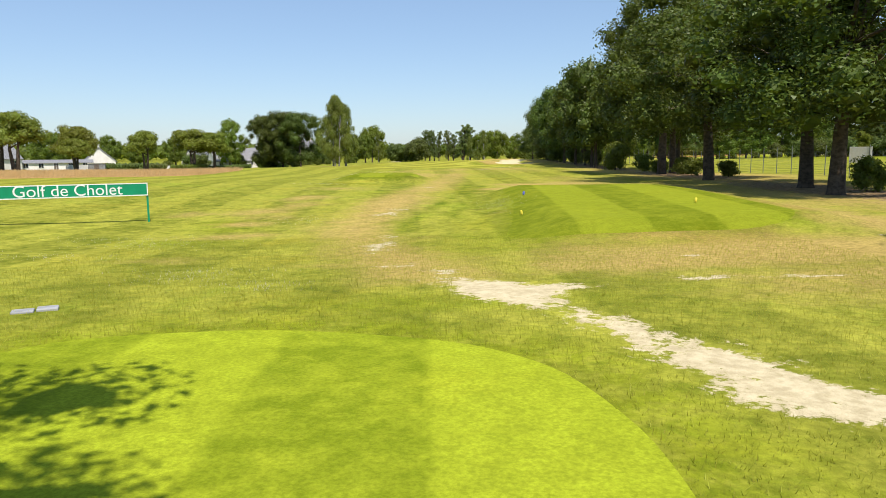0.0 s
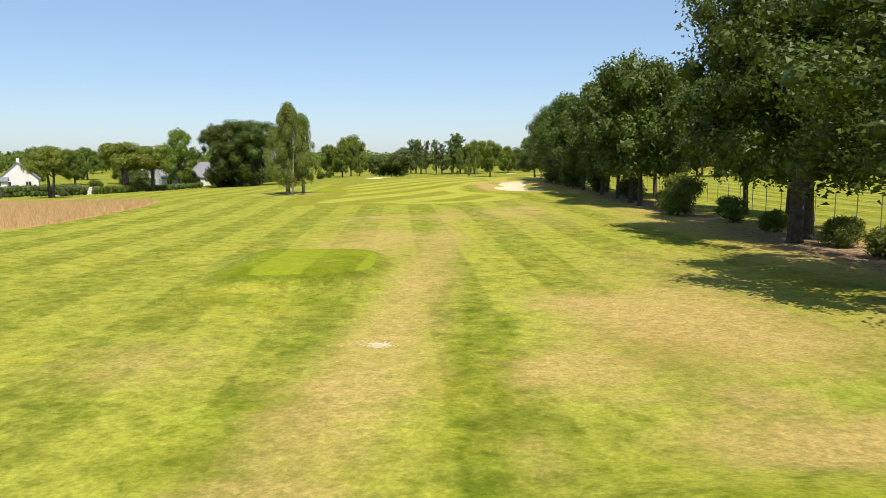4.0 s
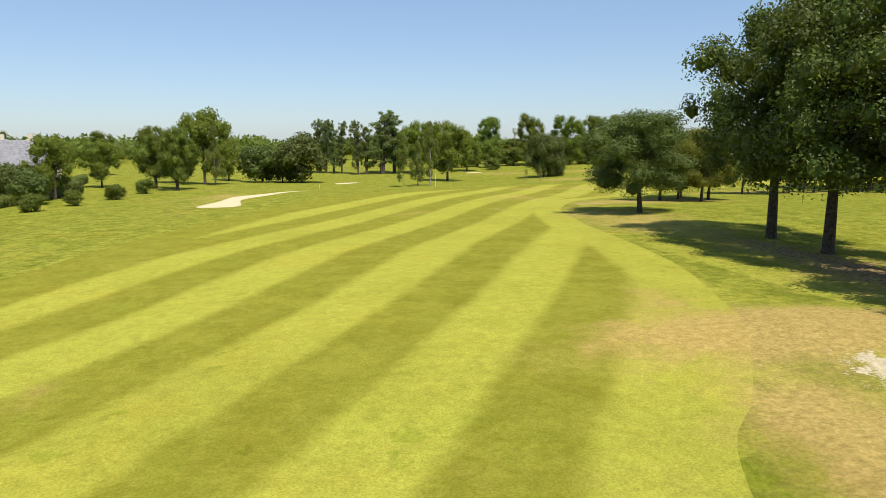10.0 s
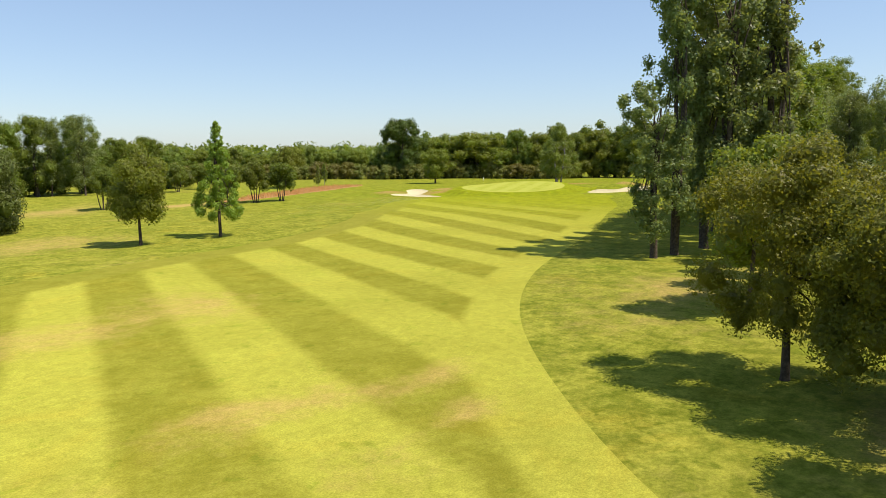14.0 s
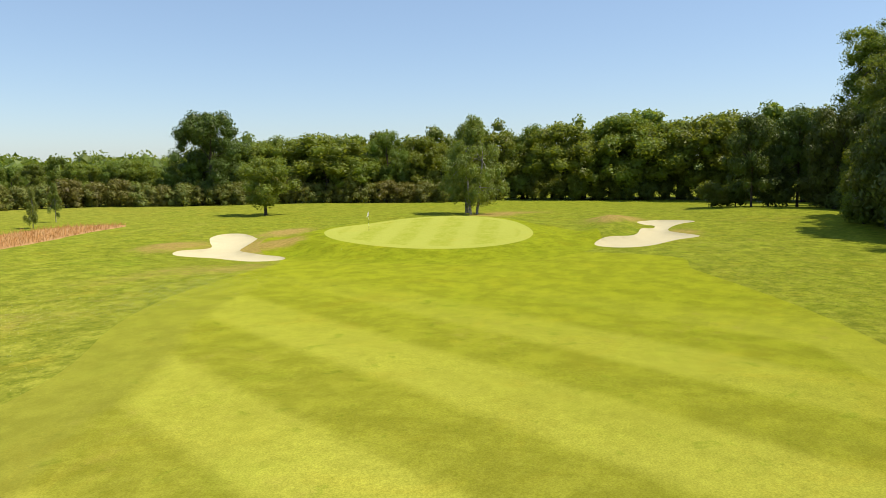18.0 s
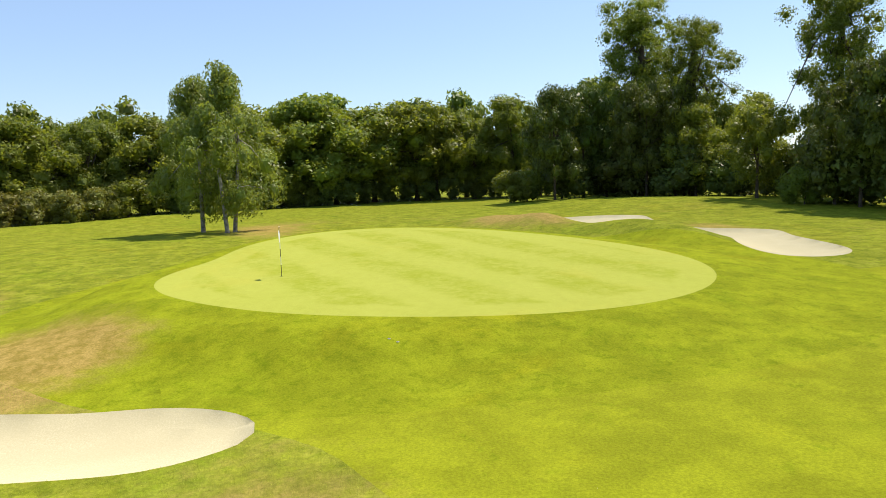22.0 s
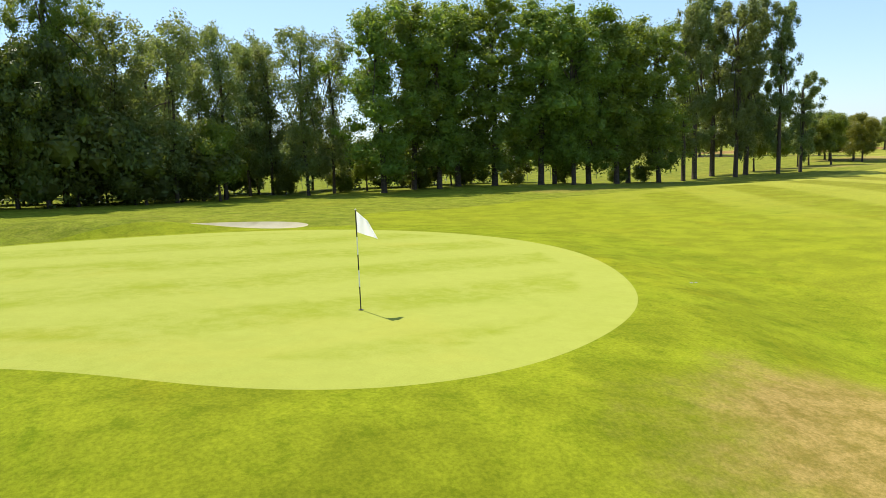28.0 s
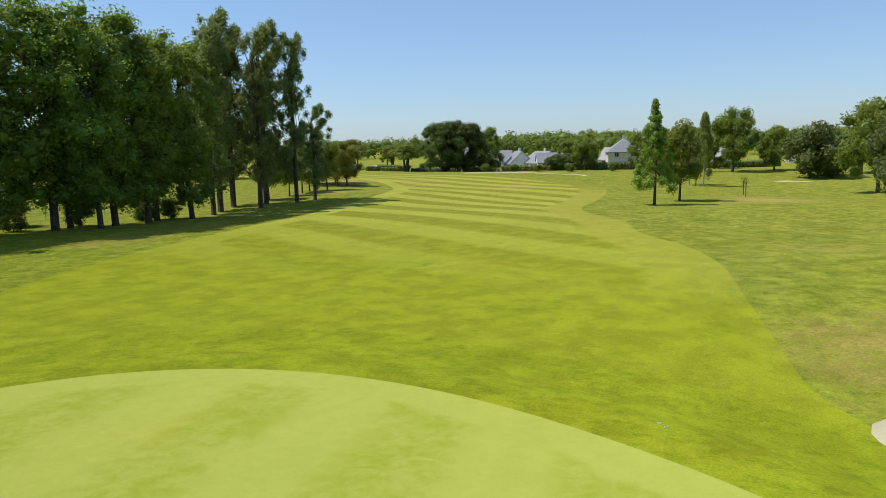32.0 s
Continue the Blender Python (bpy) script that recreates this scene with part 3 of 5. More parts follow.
DRY_FAIRWAY = [(0.5, -3, 80, 3, 14), (0.5, 8, 95, 4, 12), (1.3, 10.3, 151, 1.5, 6), (1.2, 14, 164.3, 5, 2), (1.0, 20, 152, 2, 7), (0.7, 15, 139.4, 4, 1.5), (0.55, 23, 200, 4, 12), (0.6, 33, 222, 5, 5), (0.5, 62, 240, 10, 3), (0.6, -21, 134, 4, 3),
               (0.55, 30, 262, 4, 3), (0.5, 40, 262, 3, 5), (0.45, 22, 240, 3, 8), (0.5, -17, 238, 3, 14), (0.4, 50, 306, 10, 5), (0.9, 88, 337, 5, 1.6), (0.6, 70, 322.6, 3, 1), (0.4, 60, 345, 20, 6),
               (0.62, 29.2, 246.2, 2.2, 0.9), (0.62, 37.0, 242.5, 2.0, 0.8), (0.6, 34.9, 239.3, 1.8, 0.8), (0.6, 30, 238.6, 1.6, 1.0), (0.55, 30, 245, 3.2, 1.0), (0.5, 23.1, 238.9, 1.4, 1.0), (0.45, 27.2, 261, 2, 1.2), (0.5, -9.3, 163.6, 0.8, 2.0), (0.55, -4.9, 170.6, 1.0, 2.2),
               (0.5, -5.7, 163.6, 0.9, 1.4), (0.5, 11.4, 171, 1.2, 3), (0.5, 9.7, 164.6, 1.2, 1.6), (0.55, 14.8, 216.5, 1.2, 2.4), (0.5, 23.7, 238.3, 1.4, 1.4), (0.5, 7.3, 215.7, 1.0, 1.8), (0.5, 6.3, 226.4, 1.4, 1.6), (0.5, 4.8, 213, 1, 1.4), (0.7, 37.9, 225, 4, 3), (0.65, 26.5, 219.5, 2, 2)]
DRY_GREEN = [(0.3, 127, 314.5, 5, 2), (0.2, 120, 318, 7, 4), (0.2, 108, 313, 8, 4), (0.4, 110, 262, 10, 3), (1.5, 140.3, 320.9, 3.2, 2.6), (0.8, 136, 330.6, 3.5, 2), (1.1, 175, 291, 5, 3), (0.9, 169.5, 290.5, 2.5, 1.5), (0.9, 154, 328.5, 3.5, 1.8), (0.7, 187, 312, 9, 3), (0.7, 140, 326, 3, 2), (0.45, 143, 320.5, 3.5, 1.6), (0.55, 160, 281, 4, 2)]


def build_land():
    rng = np.random.default_rng(5)

    def grid(x0, x1, y0, y1, step):
        gx, gy = np.meshgrid(np.arange(x0, x1, step), np.arange(y0, y1, step))
        p = np.stack([gx.ravel(), gy.ravel()], 1)
        return p + rng.uniform(-0.18, 0.18, p.shape) * step

    wins = [(-14, 14, -8, 122, 0.5), (120, 184, 272, 336, 0.75), (2, 26, 134, 170, 0.7), (-26, -2, 220, 268, 0.9)]
    mid = (-70, 215, -14, 370)

    def out_of(p, w):
        return ~((p[:, 0] > w[0]) & (p[:, 0] < w[1]) & (p[:, 1] > w[2]) & (p[:, 1] < w[3]))

    sets = [grid(*w) for w in wins]
    p = grid(*mid, 1.7)
    for w in wins:
        p = p[out_of(p, w)]
    sets.append(p)
    p = grid(-300, 500, -200, 650, 9.0)
    sets.append(p[out_of(p, mid)])
    p = grid(-3200, 3400, -3000, 3600, 90.0)
    sets.append(p[out_of(p, (-300, 500, -200, 650))])
    pts = [Vector(q) for s in sets for q in s]
    faces = []
    for _, poly in REGIONS:
        faces.append(list(range(len(pts), len(pts) + len(poly))))
        pts += [Vector(q) for q in poly]
    from mathutils.geometry import delaunay_2d_cdt
    vs, _, fs, _, _, _ = delaunay_2d_cdt(pts, [], faces, 0, 1e-4, True)
    xy = np.array([(v.x, v.y) for v in vs])
    x, y = xy[:, 0], xy[:, 1]
    z = land(x, y)
    for b in BUNKERS:
        lo, hi = b.min(0) - 1, b.max(0) + 1
        sel = np.where((x > lo[0]) & (x < hi[0]) & (y > lo[1]) & (y < hi[1]))[0]
        ins = sel[inside(b, x[sel], y[sel])]
        dist = line_dist(b, x[ins], y[ins])
        z[ins] -= np.minimum(0.38, 0.16 * (dist > 0.03) + 0.1 * dist)
    dry = np.zeros(len(x))
    for a, cx, cy, sx, sy in DRY_TEES + DRY_FAIRWAY + DRY_GREEN:
        dry = np.maximum(dry, bell(x, y, a, cx, cy, sx, sy))
    low = (y > 5) & (y < 125) & (np.abs(x) < 20)
    d = line_dist(np.array(WORN_TRACK), x[low], y[low], False)
    dry[low] = np.maximum(dry[low], np.interp(y[low], (55, 95), (0.62, 0.38)) * np.exp(-(d / 1.9) ** 2))
    er, el = line_dist(np.array(FAIR_RIGHT), x, y, False), line_dist(np.array(FAIR_LEFT), x, y, False)
    watered = np.clip((x - 84) / 40, 0, 1) * np.clip((395 - y) / 60, 0, 1)
    near = np.hypot(x - 2, y - 8) < 30
    lip = np.full(len(x), 9.0)
    lip[near] = line_dist(TEE_1, x[near], y[near])
    for tee in (TEE_2, TEE_3):
        by = (np.abs(x - tee[:, 0].mean()) < 14) & (np.abs(y - tee[:, 1].mean()) < 18)
        lip[by] = np.minimum(lip[by], 0.5 + line_dist(tee, x[by], y[by]))
    watered_rough = 0.72 * watered
    # shade of the bank round the far tee, painted as a dark ring
    rut_and_bank_shade = 0.55 * np.exp(-((lip - 0.75) / 0.45) ** 2) * (y > 50)
    for dark_mark in WHEEL_RUTS:
        d = line_dist(np.array(dark_mark), x[low], y[low], False)
        watered_rough[low] = np.maximum(watered_rough[low], 0.55 * np.exp(-(d / 0.3) ** 2))
        rut_and_bank_shade[low] = np.maximum(rut_and_bank_shade[low], 0.7 * np.exp(-(d / 0.2) ** 2))
    watered_rough = np.maximum(watered_rough, np.clip(1.3 - lip * 0.75, 0, 0.9) * (y > -2))
    for a, cx, cy, sx, sy in LUSH_TEES:
        watered_rough = np.maximum(watered_rough, bell(x, y, a, cx, cy, sx, sy))
    for a, cx, cy, sx, sy in LUSH_FAIRWAY:
        watered = np.maximum(watered, bell(x, y, a, cx, cy, sx, sy))
    u = 0.903 * x - 0.431 * y
    u = (u - 0.21 * np.maximum(u + 62, 0) + 78) / 3.45
    first = u + np.interp(u, (-1.9, 0.1, 1.87, 3.65, 5.5), (-0.6, -0.6, -0.37, -0.15, 0.0))
    later = u + np.interp(y, (188, 205, 220, 235), (0.0, 0.08, 0.3, 0.33))
    leg = np.clip((188 - y) / 16, 0, 1)
    mow = np.where(y < 235, first * leg + later * (1 - leg), u + np.interp(u, (-1, 1, 3.5, 5.3, 6.9, 8.65, 10.3, 12.5), (0.3, 0.0, -0.45, -0.3, 0.1, 0.35, 0.6, 0.5)))
    bare = np.zeros(len(x))
    on = inside(PATH_D, x, y)
    bare[near] = line_dist(PATH_D, x[near], y[near]) * np.where(on[near], 0.9, -0.9) + 0.42
    bare = np.where(near, np.clip(bare, 0, 1), 0)
    for a, cx, cy, sx, sy in BARE:
        bare = np.maximum(bare, bell(x, y, a, cx, cy, sx, sy))
    kind = np.full(len(fs), -1)
    mids = xy[np.array([f[:3] for f in fs])].mean(1)
    for k, (_, poly) in enumerate(REGIONS):
        lo, hi = poly.min(0), poly.max(0)
        sel = np.where((mids > lo).all(1) & (mids < hi).all(1))[0]
        kind[sel[inside(poly, mids[sel, 0], mids[sel, 1])]] = k
    look_of = {"fairway": M_FAIR, "apron": M_APRON, "green": M_GREEN, "tee_1": M_TEE, "tee_2": M_TEE_B, "tee_3": M_TEE_B, "path": M_ROUGH}
    words = {"fairway": "yellow-green mown fairway with light and dark mowing stripes", "apron": "bright green mown turf round the putting green", "green": "pale smooth putting green with faint mowing bands",
             "path": "worn pale earth path between two tees"}
    tris = np.array([f[:3] for f in fs])
    for k in range(-1, len(REGIONS)):
        sel = tris[kind == k]
        if not len(sel):
            continue
        name = "ground" if k < 0 else REGIONS[k][0]
        used, inv = np.unique(sel.ravel(), return_inverse=True)
        f = inv.reshape(-1, 3)
        v = np.stack([x[used], y[used], z[used]], 1)
        n = np.cross(v[f[:, 1]] - v[f[:, 0]], v[f[:, 2]] - v[f[:, 0]])
        f[n[:, 2] < 0] = f[n[:, 2] < 0][:, ::-1]
        mat = M_ROUGH if k < 0 else look_of.get(name, M_SAND if "bunker" in name else M_FESCUE)
        full = {"green": "putting_green", "path": "dirt_path"}.get(name, name)
        me = mesh_of(full, v.tolist(), f.tolist(), [mat], smooth=True)
        for key, arr in (("dry", dry), ("edge_right", er), ("edge_left", line_dist(GREEN, x, y) if name == "green" else el), ("watered", watered_rough if mat == M_ROUGH else watered), ("bare", bare), ("mow", mow), ("dark_mark", rut_and_bank_shade)):
            me.attributes.new(key, "FLOAT", "POINT").data.foreach_set("value", arr[used].astype(np.float32))
        ob = new(full, me)
        text = words.get(name, "dry straw and green rough grass of a golf course")
        if "bunker" in name:
            text = "pale sand bunker with a curved grass lip"
        if "tee" in name:
            text = "closely mown tee box with light and dark stripes"
        if "fescue" in name:
            text = "reddish brown patch of long dry grass"
        tagged(ob, text, "sand bunker" if "bunker" in name else "ground", kind="structure")


build_land()


# ---- trees ----
def leaf_cloud(rng, lobes, count, size, squash=1.0, droop=0.0, slim=0.6, shell=(0.7, 1.08)):
    """Three-cornered sprays of leaves round the lobes (x, y, z, r): verts and faces."""
    lob = np.array(lobes)
    w = lob[:, 3] ** 2
    pick = rng.choice(len(lob), count, p=w / w.sum())
    d = rng.normal(size=(count, 3))
    d /= np.linalg.norm(d, axis=1, keepdims=True)
    d[:, 2] = np.where(rng.random(count) < 0.35, np.abs(d[:, 2]), d[:, 2])
    rad = lob[pick, 3] * rng.uniform(*shell, count)
    pos = lob[pick, :3] + d * rad[:, None] * np.array([1, 1, squash])
    nor = d + rng.normal(size=(count, 3)) * 0.55
    nor /= np.linalg.norm(nor, axis=1, keepdims=True)
    t = rng.normal(size=(count, 3)) + np.array([0, 0, -droop])
    t -= nor * (t * nor).sum(1, keepdims=True)
    t /= np.linalg.norm(t, axis=1, keepdims=True)
    b = np.cross(nor, t)
    ln = size * rng.uniform(0.55, 1.35, count)[:, None]
    wd = ln * slim * 0.62
    bend = nor * ln * 0.12
    vs = np.stack([pos - t * ln * 0.4 + b * wd, pos - t * ln * 0.25 - b * wd - bend, pos + t * ln * 0.6 - bend], 1).reshape(-1, 3)
    fs = np.arange(count * 3).reshape(-1, 3)
    return vs, fs


def lobe_cores(rng, lobes, scale, squash=1.0):
    """Rough dark hearts of the leaf clumps."""
    bm = bmesh.new()
    bmesh.ops.create_icosphere(bm, subdivisions=1, radius=1.0)
    base = np.array([v.co[:] for v in bm.verts])
    tri = np.array([[v.index for v in f.verts] for f in bm.faces])
    bm.free()
    vs, fs = [], []
    for i, (x, y, z, r) in enumerate(lobes):
        k = base * (r * scale * rng.uniform(0.7, 1.15, len(base)))[:, None] * np.array([1, 1, squash])
        vs.append(k + (x, y, z))
        fs.append(tri + i * len(base))
    return np.concatenate(vs), np.concatenate(fs)


def ball_lobes(rng, n, c, rad, r, low=-0.7):
    """Lobes spread through an ellipsoid, mostly near its skin."""
    out = []
    while len(out) < n:
        u, a = rng.uniform(max(low, -1), 1), rng.uniform(0, 2 * math.pi)
        k = math.sqrt(1 - (0.9 if u > 0 else 0.62) * u * u) * (rng.uniform(0.55, 0.9) if len(out) > n // 4 else rng.uniform(0.0, 0.4))
        out.append((c[0] + k * math.cos(a) * rad[0], c[1] + k * math.sin(a) * rad[1], c[2] + u * 0.84 * rad[2], r * rng.uniform(0.72, 1.25)))
    return out


def boughs(rng, n, per, z0, z1, width, peak, rad, spread, lean=0.0):
    """Lobes gathered on boughs up a trunk: widest at the height share peak, with gaps between the boughs."""
    out = []
    for k in range(n):
        f = (k + rng.uniform(0.1, 0.9)) / n
        side = (f - peak) / (peak + 0.18 if f < peak else 1.06 - peak)
        q = width * math.sqrt(max(0.04, 1 - side * side)) * rng.uniform(0.42, 1.0)
        a = k * 2.4 + rng.uniform(-0.6, 0.6)
        c = (q * math.cos(a), q * math.sin(a) - lean * f * f, z0 + (z1 - z0) * f)
        for _ in range(per):
            g = rng.normal(size=3) * spread
            w = rng.uniform(0.0, 1.0) ** 0.5
            out.append((c[0] * w + g[0], c[1] * w + g[1], c[2] - (1 - w) * 0.25 * q + g[2] * 0.7, rad * rng.uniform(0.65, 1.25)))
    return out


def tree_kind(name, seed, lobes, trunk, leaf_mat, bark_mat, count, size, limbs=8, squash=1.0, droop=0.0, slim=0.6, core=0.66, stems=1, spread=0.0, shell=(0.7, 1.08)):
    """The two meshes of a tree: trunk (height, radius) with limbs into the lobes, and crown."""
    rng = np.random.default_rng(seed)
    th, tr = trunk
    vs, fs = [], []

    def add(v, f):
        o = len(vs)
        vs.extend(v)
        fs.extend([tuple(i + o for i in q) for q in f])

    tops, first = [], []
    for s in range(stems):
        a = 2 * math.pi * s / max(stems, 1) + 0.6
        bx, by = (spread * math.cos(a), spread * math.sin(a)) if stems > 1 else (0, 0)
        jx, jy = rng.uniform(-0.03, 0.03, 2) * th
        path = [(bx * 0.45, by * 0.45, -0.3), (bx * 0.5, by * 0.5, 0.25), (bx * 0.75 + jx * 0.4, by * 0.75 + jy * 0.4, th * 0.35), (bx + jx, by + jy, th * 0.7), (bx * 1.15 + jx * 0.8, by * 1.15, th)]
        first.append(len(vs))
        if s:
            fs.append((0, 1, len(vs)))
        add(*tube(path, [tr * 1.55, tr * 1.15, tr * 0.92, tr * 0.7, tr * 0.3], 9))
        tops.append([Vector(p) for p in path])
    order = sorted(lobes, key=lambda q: -q[3])[:limbs]
    for i, (x, y, z, r) in enumerate(order):
        p = tops[i % stems]
        k = rng.uniform(0.45, 0.95)
        st = p[2].lerp(p[4], k) if z > p[2].z else p[2].copy()
        en = Vector((x, y, z))
        md = st.lerp(en, 0.5) + Vector((0, 0, 0.08 * (en - st).length))
        near = first[i % stems] + 9 * (3 if k > 0.5 else 2)
        fs.append((near, len(vs), len(vs) + 1))
        add(*tube([st, md, en], [tr * 0.42, tr * 0.26, tr * 0.1], 5))
    me_t = mesh_of(name + "_trunk", vs, fs, [bark_mat], smooth=True)
    lv, lf = leaf_cloud(rng, lobes, count, size, squash, droop, slim, shell)
    faces = lf.tolist()
    allv = lv
    if core:
        cv, cf = lobe_cores(rng, lobes, core, squash)
        faces += (cf + len(lv)).tolist()
        allv = np.concatenate([lv, cv])
    me_c = mesh_of(name + "_crown", allv.tolist(), faces, [leaf_mat])
    return me_t, me_c


KINDS = {}


def make_kinds():
    def reg(key, name, height, meshes, label, cat="tree"):
        KINDS.setdefault(key, []).append((name, height, meshes, label, cat))

    for i in range(3):
        r = np.random.default_rng(20 + i)
        lobes = ball_lobes(r, 84, (0, 0, 8.0), (6.2, 6.2, 6.4), 1.2, -0.86)
        reg("oak", "oak_tree", 14.5, tree_kind("oak", 30 + i, lobes, (8.5, 0.22), M_OAK, M_BARK, 15000, 0.34, 18, shell=(0.6, 1.15)), "mature oak with a dense dark green crown and bare lower trunk")
        lobes = ball_lobes(np.random.default_rng(24 + i), 120, (0, 0, 8.0), (6.2, 6.2, 6.4), 1.0, -0.72)
        reg("nearoak", "oak_tree", 14.5, tree_kind("nearoak", 34 + i, lobes, (8.5, 0.3), M_OAK, M_BARK, 36000, 0.21, 30, core=0.5, shell=(0.5, 1.25)), "mature oak with a dense dark green crown and low hanging boughs")
        lobes = ball_lobes(np.random.default_rng(44 + i), 40, (0, 0, 8.0), (5.6, 5.6, 6.4), 1.5, -1)
        reg("woodback", "oak_tree", 14.5, tree_kind("woodback", 54 + i, lobes, (8.5, 0.36), M_WOOD, M_BARK, 3000, 0.56, 4), "tree standing inside the wood")
        r = np.random.default_rng(40 + i)
        lobes = ball_lobes(r, 60, (0, 0, 8.0), (5.6, 5.6, 6.4), 1.3, -1)
        reg("oakfar", "oak_tree", 14.5, tree_kind("oakfar", 50 + i, lobes, (8.5, 0.36), M_WOOD, M_BARK, 14000, 0.27, 6, shell=(0.65, 1.12)), "broad oak with a full dark green crown")
        lobes = boughs(np.random.default_rng(60 + i), 26, 5, 2.6, 19.0, 4.1, 0.5, 1.0, 0.7)
        reg("plane", "plane_tree", 20.0, tree_kind("plane", 70 + i, lobes, (17, 0.24), M_PLANE, M_BARK, 20000, 0.25, 20, core=0.5, shell=(0.4, 1.35)), "tall leafy plane tree with a slim dark trunk")
    lobes = ball_lobes(np.random.default_rng(27), 88, (0, 0, 7.6), (6.2, 6.2, 6.8), 1.2, -0.97)
    reg("lowoak", "oak_tree", 14.5, tree_kind("lowoak", 37, lobes, (8.0, 0.24), M_OAK, M_BARK, 26000, 0.27, 16, shell=(0.6, 1.15)), "broad oak with a dense dark green crown hanging near the ground")
    for i in range(2):
        lobes = ball_lobes(np.random.default_rng(80 + i), 54, (0, 0, 5.1), (3.7, 3.7, 4.2), 0.85, -0.9)
        reg("round", "maple_tree", 9.6, tree_kind("round", 82 + i, lobes, (5.2, 0.15), M_DARK if i == 0 else M_OLIVE, M_BARK, 42000, 0.125, 14, shell=(0.6, 1.2)), "round-headed maple with a dense crown on a short trunk")
        r = np.random.default_rng(90 + i)
        lobes = boughs(r, 26, 5, 4.0, 22.8, 3.7, 0.42, 0.62, 0.72, 2.4)
        reg("poplar", "poplar_tree", 24.0, tree_kind("poplar", 92 + i, lobes, (20, 0.26), M_POPLAR, M_BARK, 17000, 0.29, 22, squash=1.35, stems=2, spread=0.4, core=0.5, shell=(0.45, 1.35)), "tall narrow poplar with shimmering grey-green leaves")
        r = np.random.default_rng(100 + i)
        lobes = []
        for k in range(34):
            f = r.uniform(0, 1)
            a, q = r.uniform(0, 2 * math.pi), 2.8 * math.sin(math.pi * min(1, f * 0.75 + 0.25)) * r.uniform(0.2, 1)
            lobes.append((q * math.cos(a), q * math.sin(a), 2.2 + 10.8 * f - q * 0.25, r.uniform(0.5, 1.0)))
        reg("birch", "birch_tree", 13.5, tree_kind("birch", 102 + i, lobes, (11, 0.15), M_BIRCH, M_BIRCHBARK, 11000, 0.3, 14, squash=1.7, droop=2.2, slim=0.42, core=0.42), "weeping birch with pale bark and hanging foliage")
        r = np.random.default_rng(110 + i)
        lobes = []
        for k in range(84):
            f = (k + r.uniform(0, 1)) / 84
            a, q = k * 2.4, (1 - f) ** 0.75 * 2.9 * r.uniform(0.3, 1)
            lobes.append((q * math.cos(a), q * math.sin(a), 2.4 + 10.4 * f - q * 0.12 + r.uniform(-0.2, 0.2), 0.62 * (1 - f * 0.5) * r.uniform(0.6, 1.1)))
        reg("sweetgum", "sweetgum_tree", 13.2, tree_kind("sweetgum", 112 + i, lobes, (11.5, 0.17), M_LIQ, M_BARK, 17000, 0.22, 22, core=0.35, shell=(0.4, 1.4)), "young sweetgum with a bright green conical crown")
        lobes = [(x, y, z * 0.85 + 0.35, rr) for x, y, z, rr in ball_lobes(np.random.default_rng(120 + i), 30, (0, 0, 5.6), (4.2, 4.2, 3.0), 1.3, -0.45)]
        reg("pine", "umbrella_pine", 7.6, tree_kind("pine", 122 + i, lobes, (4.4, 0.28), M_PINE, M_BARK, 8000, 0.38, 12, squash=0.7, slim=0.35, stems=2, spread=0.5), "umbrella pine with a flat domed crown and forked trunk")
        lobes = ball_lobes(np.random.default_rng(130 + i), 24, (0, 0, 1.7), (2.0, 2.0, 1.9), 0.85, -0.75)
        reg("bush", "bush", 4.2, tree_kind("bush", 132 + i, lobes, (1.6, 0.08), M_HEDGE, M_BARK, 4000, 0.23, 8), "dense leafy shrub growing to the ground", "shrub")
        lobes = ball_lobes(np.random.default_rng(134 + i), 26, (0, 0, 1.5), (2.1, 2.1, 1.8), 0.75, -0.8)
        reg("rustbush", "bush", 4.2, tree_kind("rustbush", 136 + i, lobes, (1.5, 0.08), M_RUST, M_BARK, 2600, 0.25, 6), "dense shrub with rusty olive leaves", "shrub")
        lobes = ball_lobes(np.random.default_rng(140 + i), 22, (0, 0, 2.1), (2.2, 2.2, 2.0), 0.95, -0.85)
        reg("darkbush", "bush", 4.8, tree_kind("darkbush", 142 + i, lobes, (1.6, 0.08), M_DARK, M_BARK, 4800, 0.25, 6), "dark evergreen shrub growing to the ground", "shrub")
        r = np.random.default_rng(150 + i)
        lobes = [(r.uniform(-3.2, 3.2), r.uniform(-3.2, 3.2), 1.0 + 8.6 * f, 1.5) for f in r.uniform(0, 1, 34)]
        reg("clump", "evergreen_tree", 11.0, tree_kind("clump", 152 + i, lobes, (6, 0.22), M_DARK, M_BARK, 18000, 0.25, 6, squash=1.2), "dense square-cut stand of dark evergreen foliage")
        r = np.random.default_rng(105 + i)
        lobes = []
        for k in range(64):
            f = r.uniform(0, 1)
            a, q = r.uniform(0, 2 * math.pi), 5.2 * math.sin(math.pi * min(1, f * 0.68 + 0.26)) * r.uniform(0.15, 1)
            lobes.append((q * math.cos(a), q * math.sin(a), 3.0 + 12.4 * f - q * 0.3, r.uniform(0.7, 1.35)))
        reg("bigbirch", "birch_tree", 16.0, tree_kind("bigbirch", 106 + i, lobes, (12, 0.19), M_BIRCH, M_BIRCHBARK, 17000, 0.32, 20, squash=1.4, droop=1.8, slim=0.45, core=0.5, stems=2, spread=1.3), "broad old birch with leaning stems and a hanging crown")
        r = np.random.default_rng(160 + i)
        lobes = boughs(r, 30, 4, 2.6, 18.6, 4.6, 0.5, 0.8, 0.75)
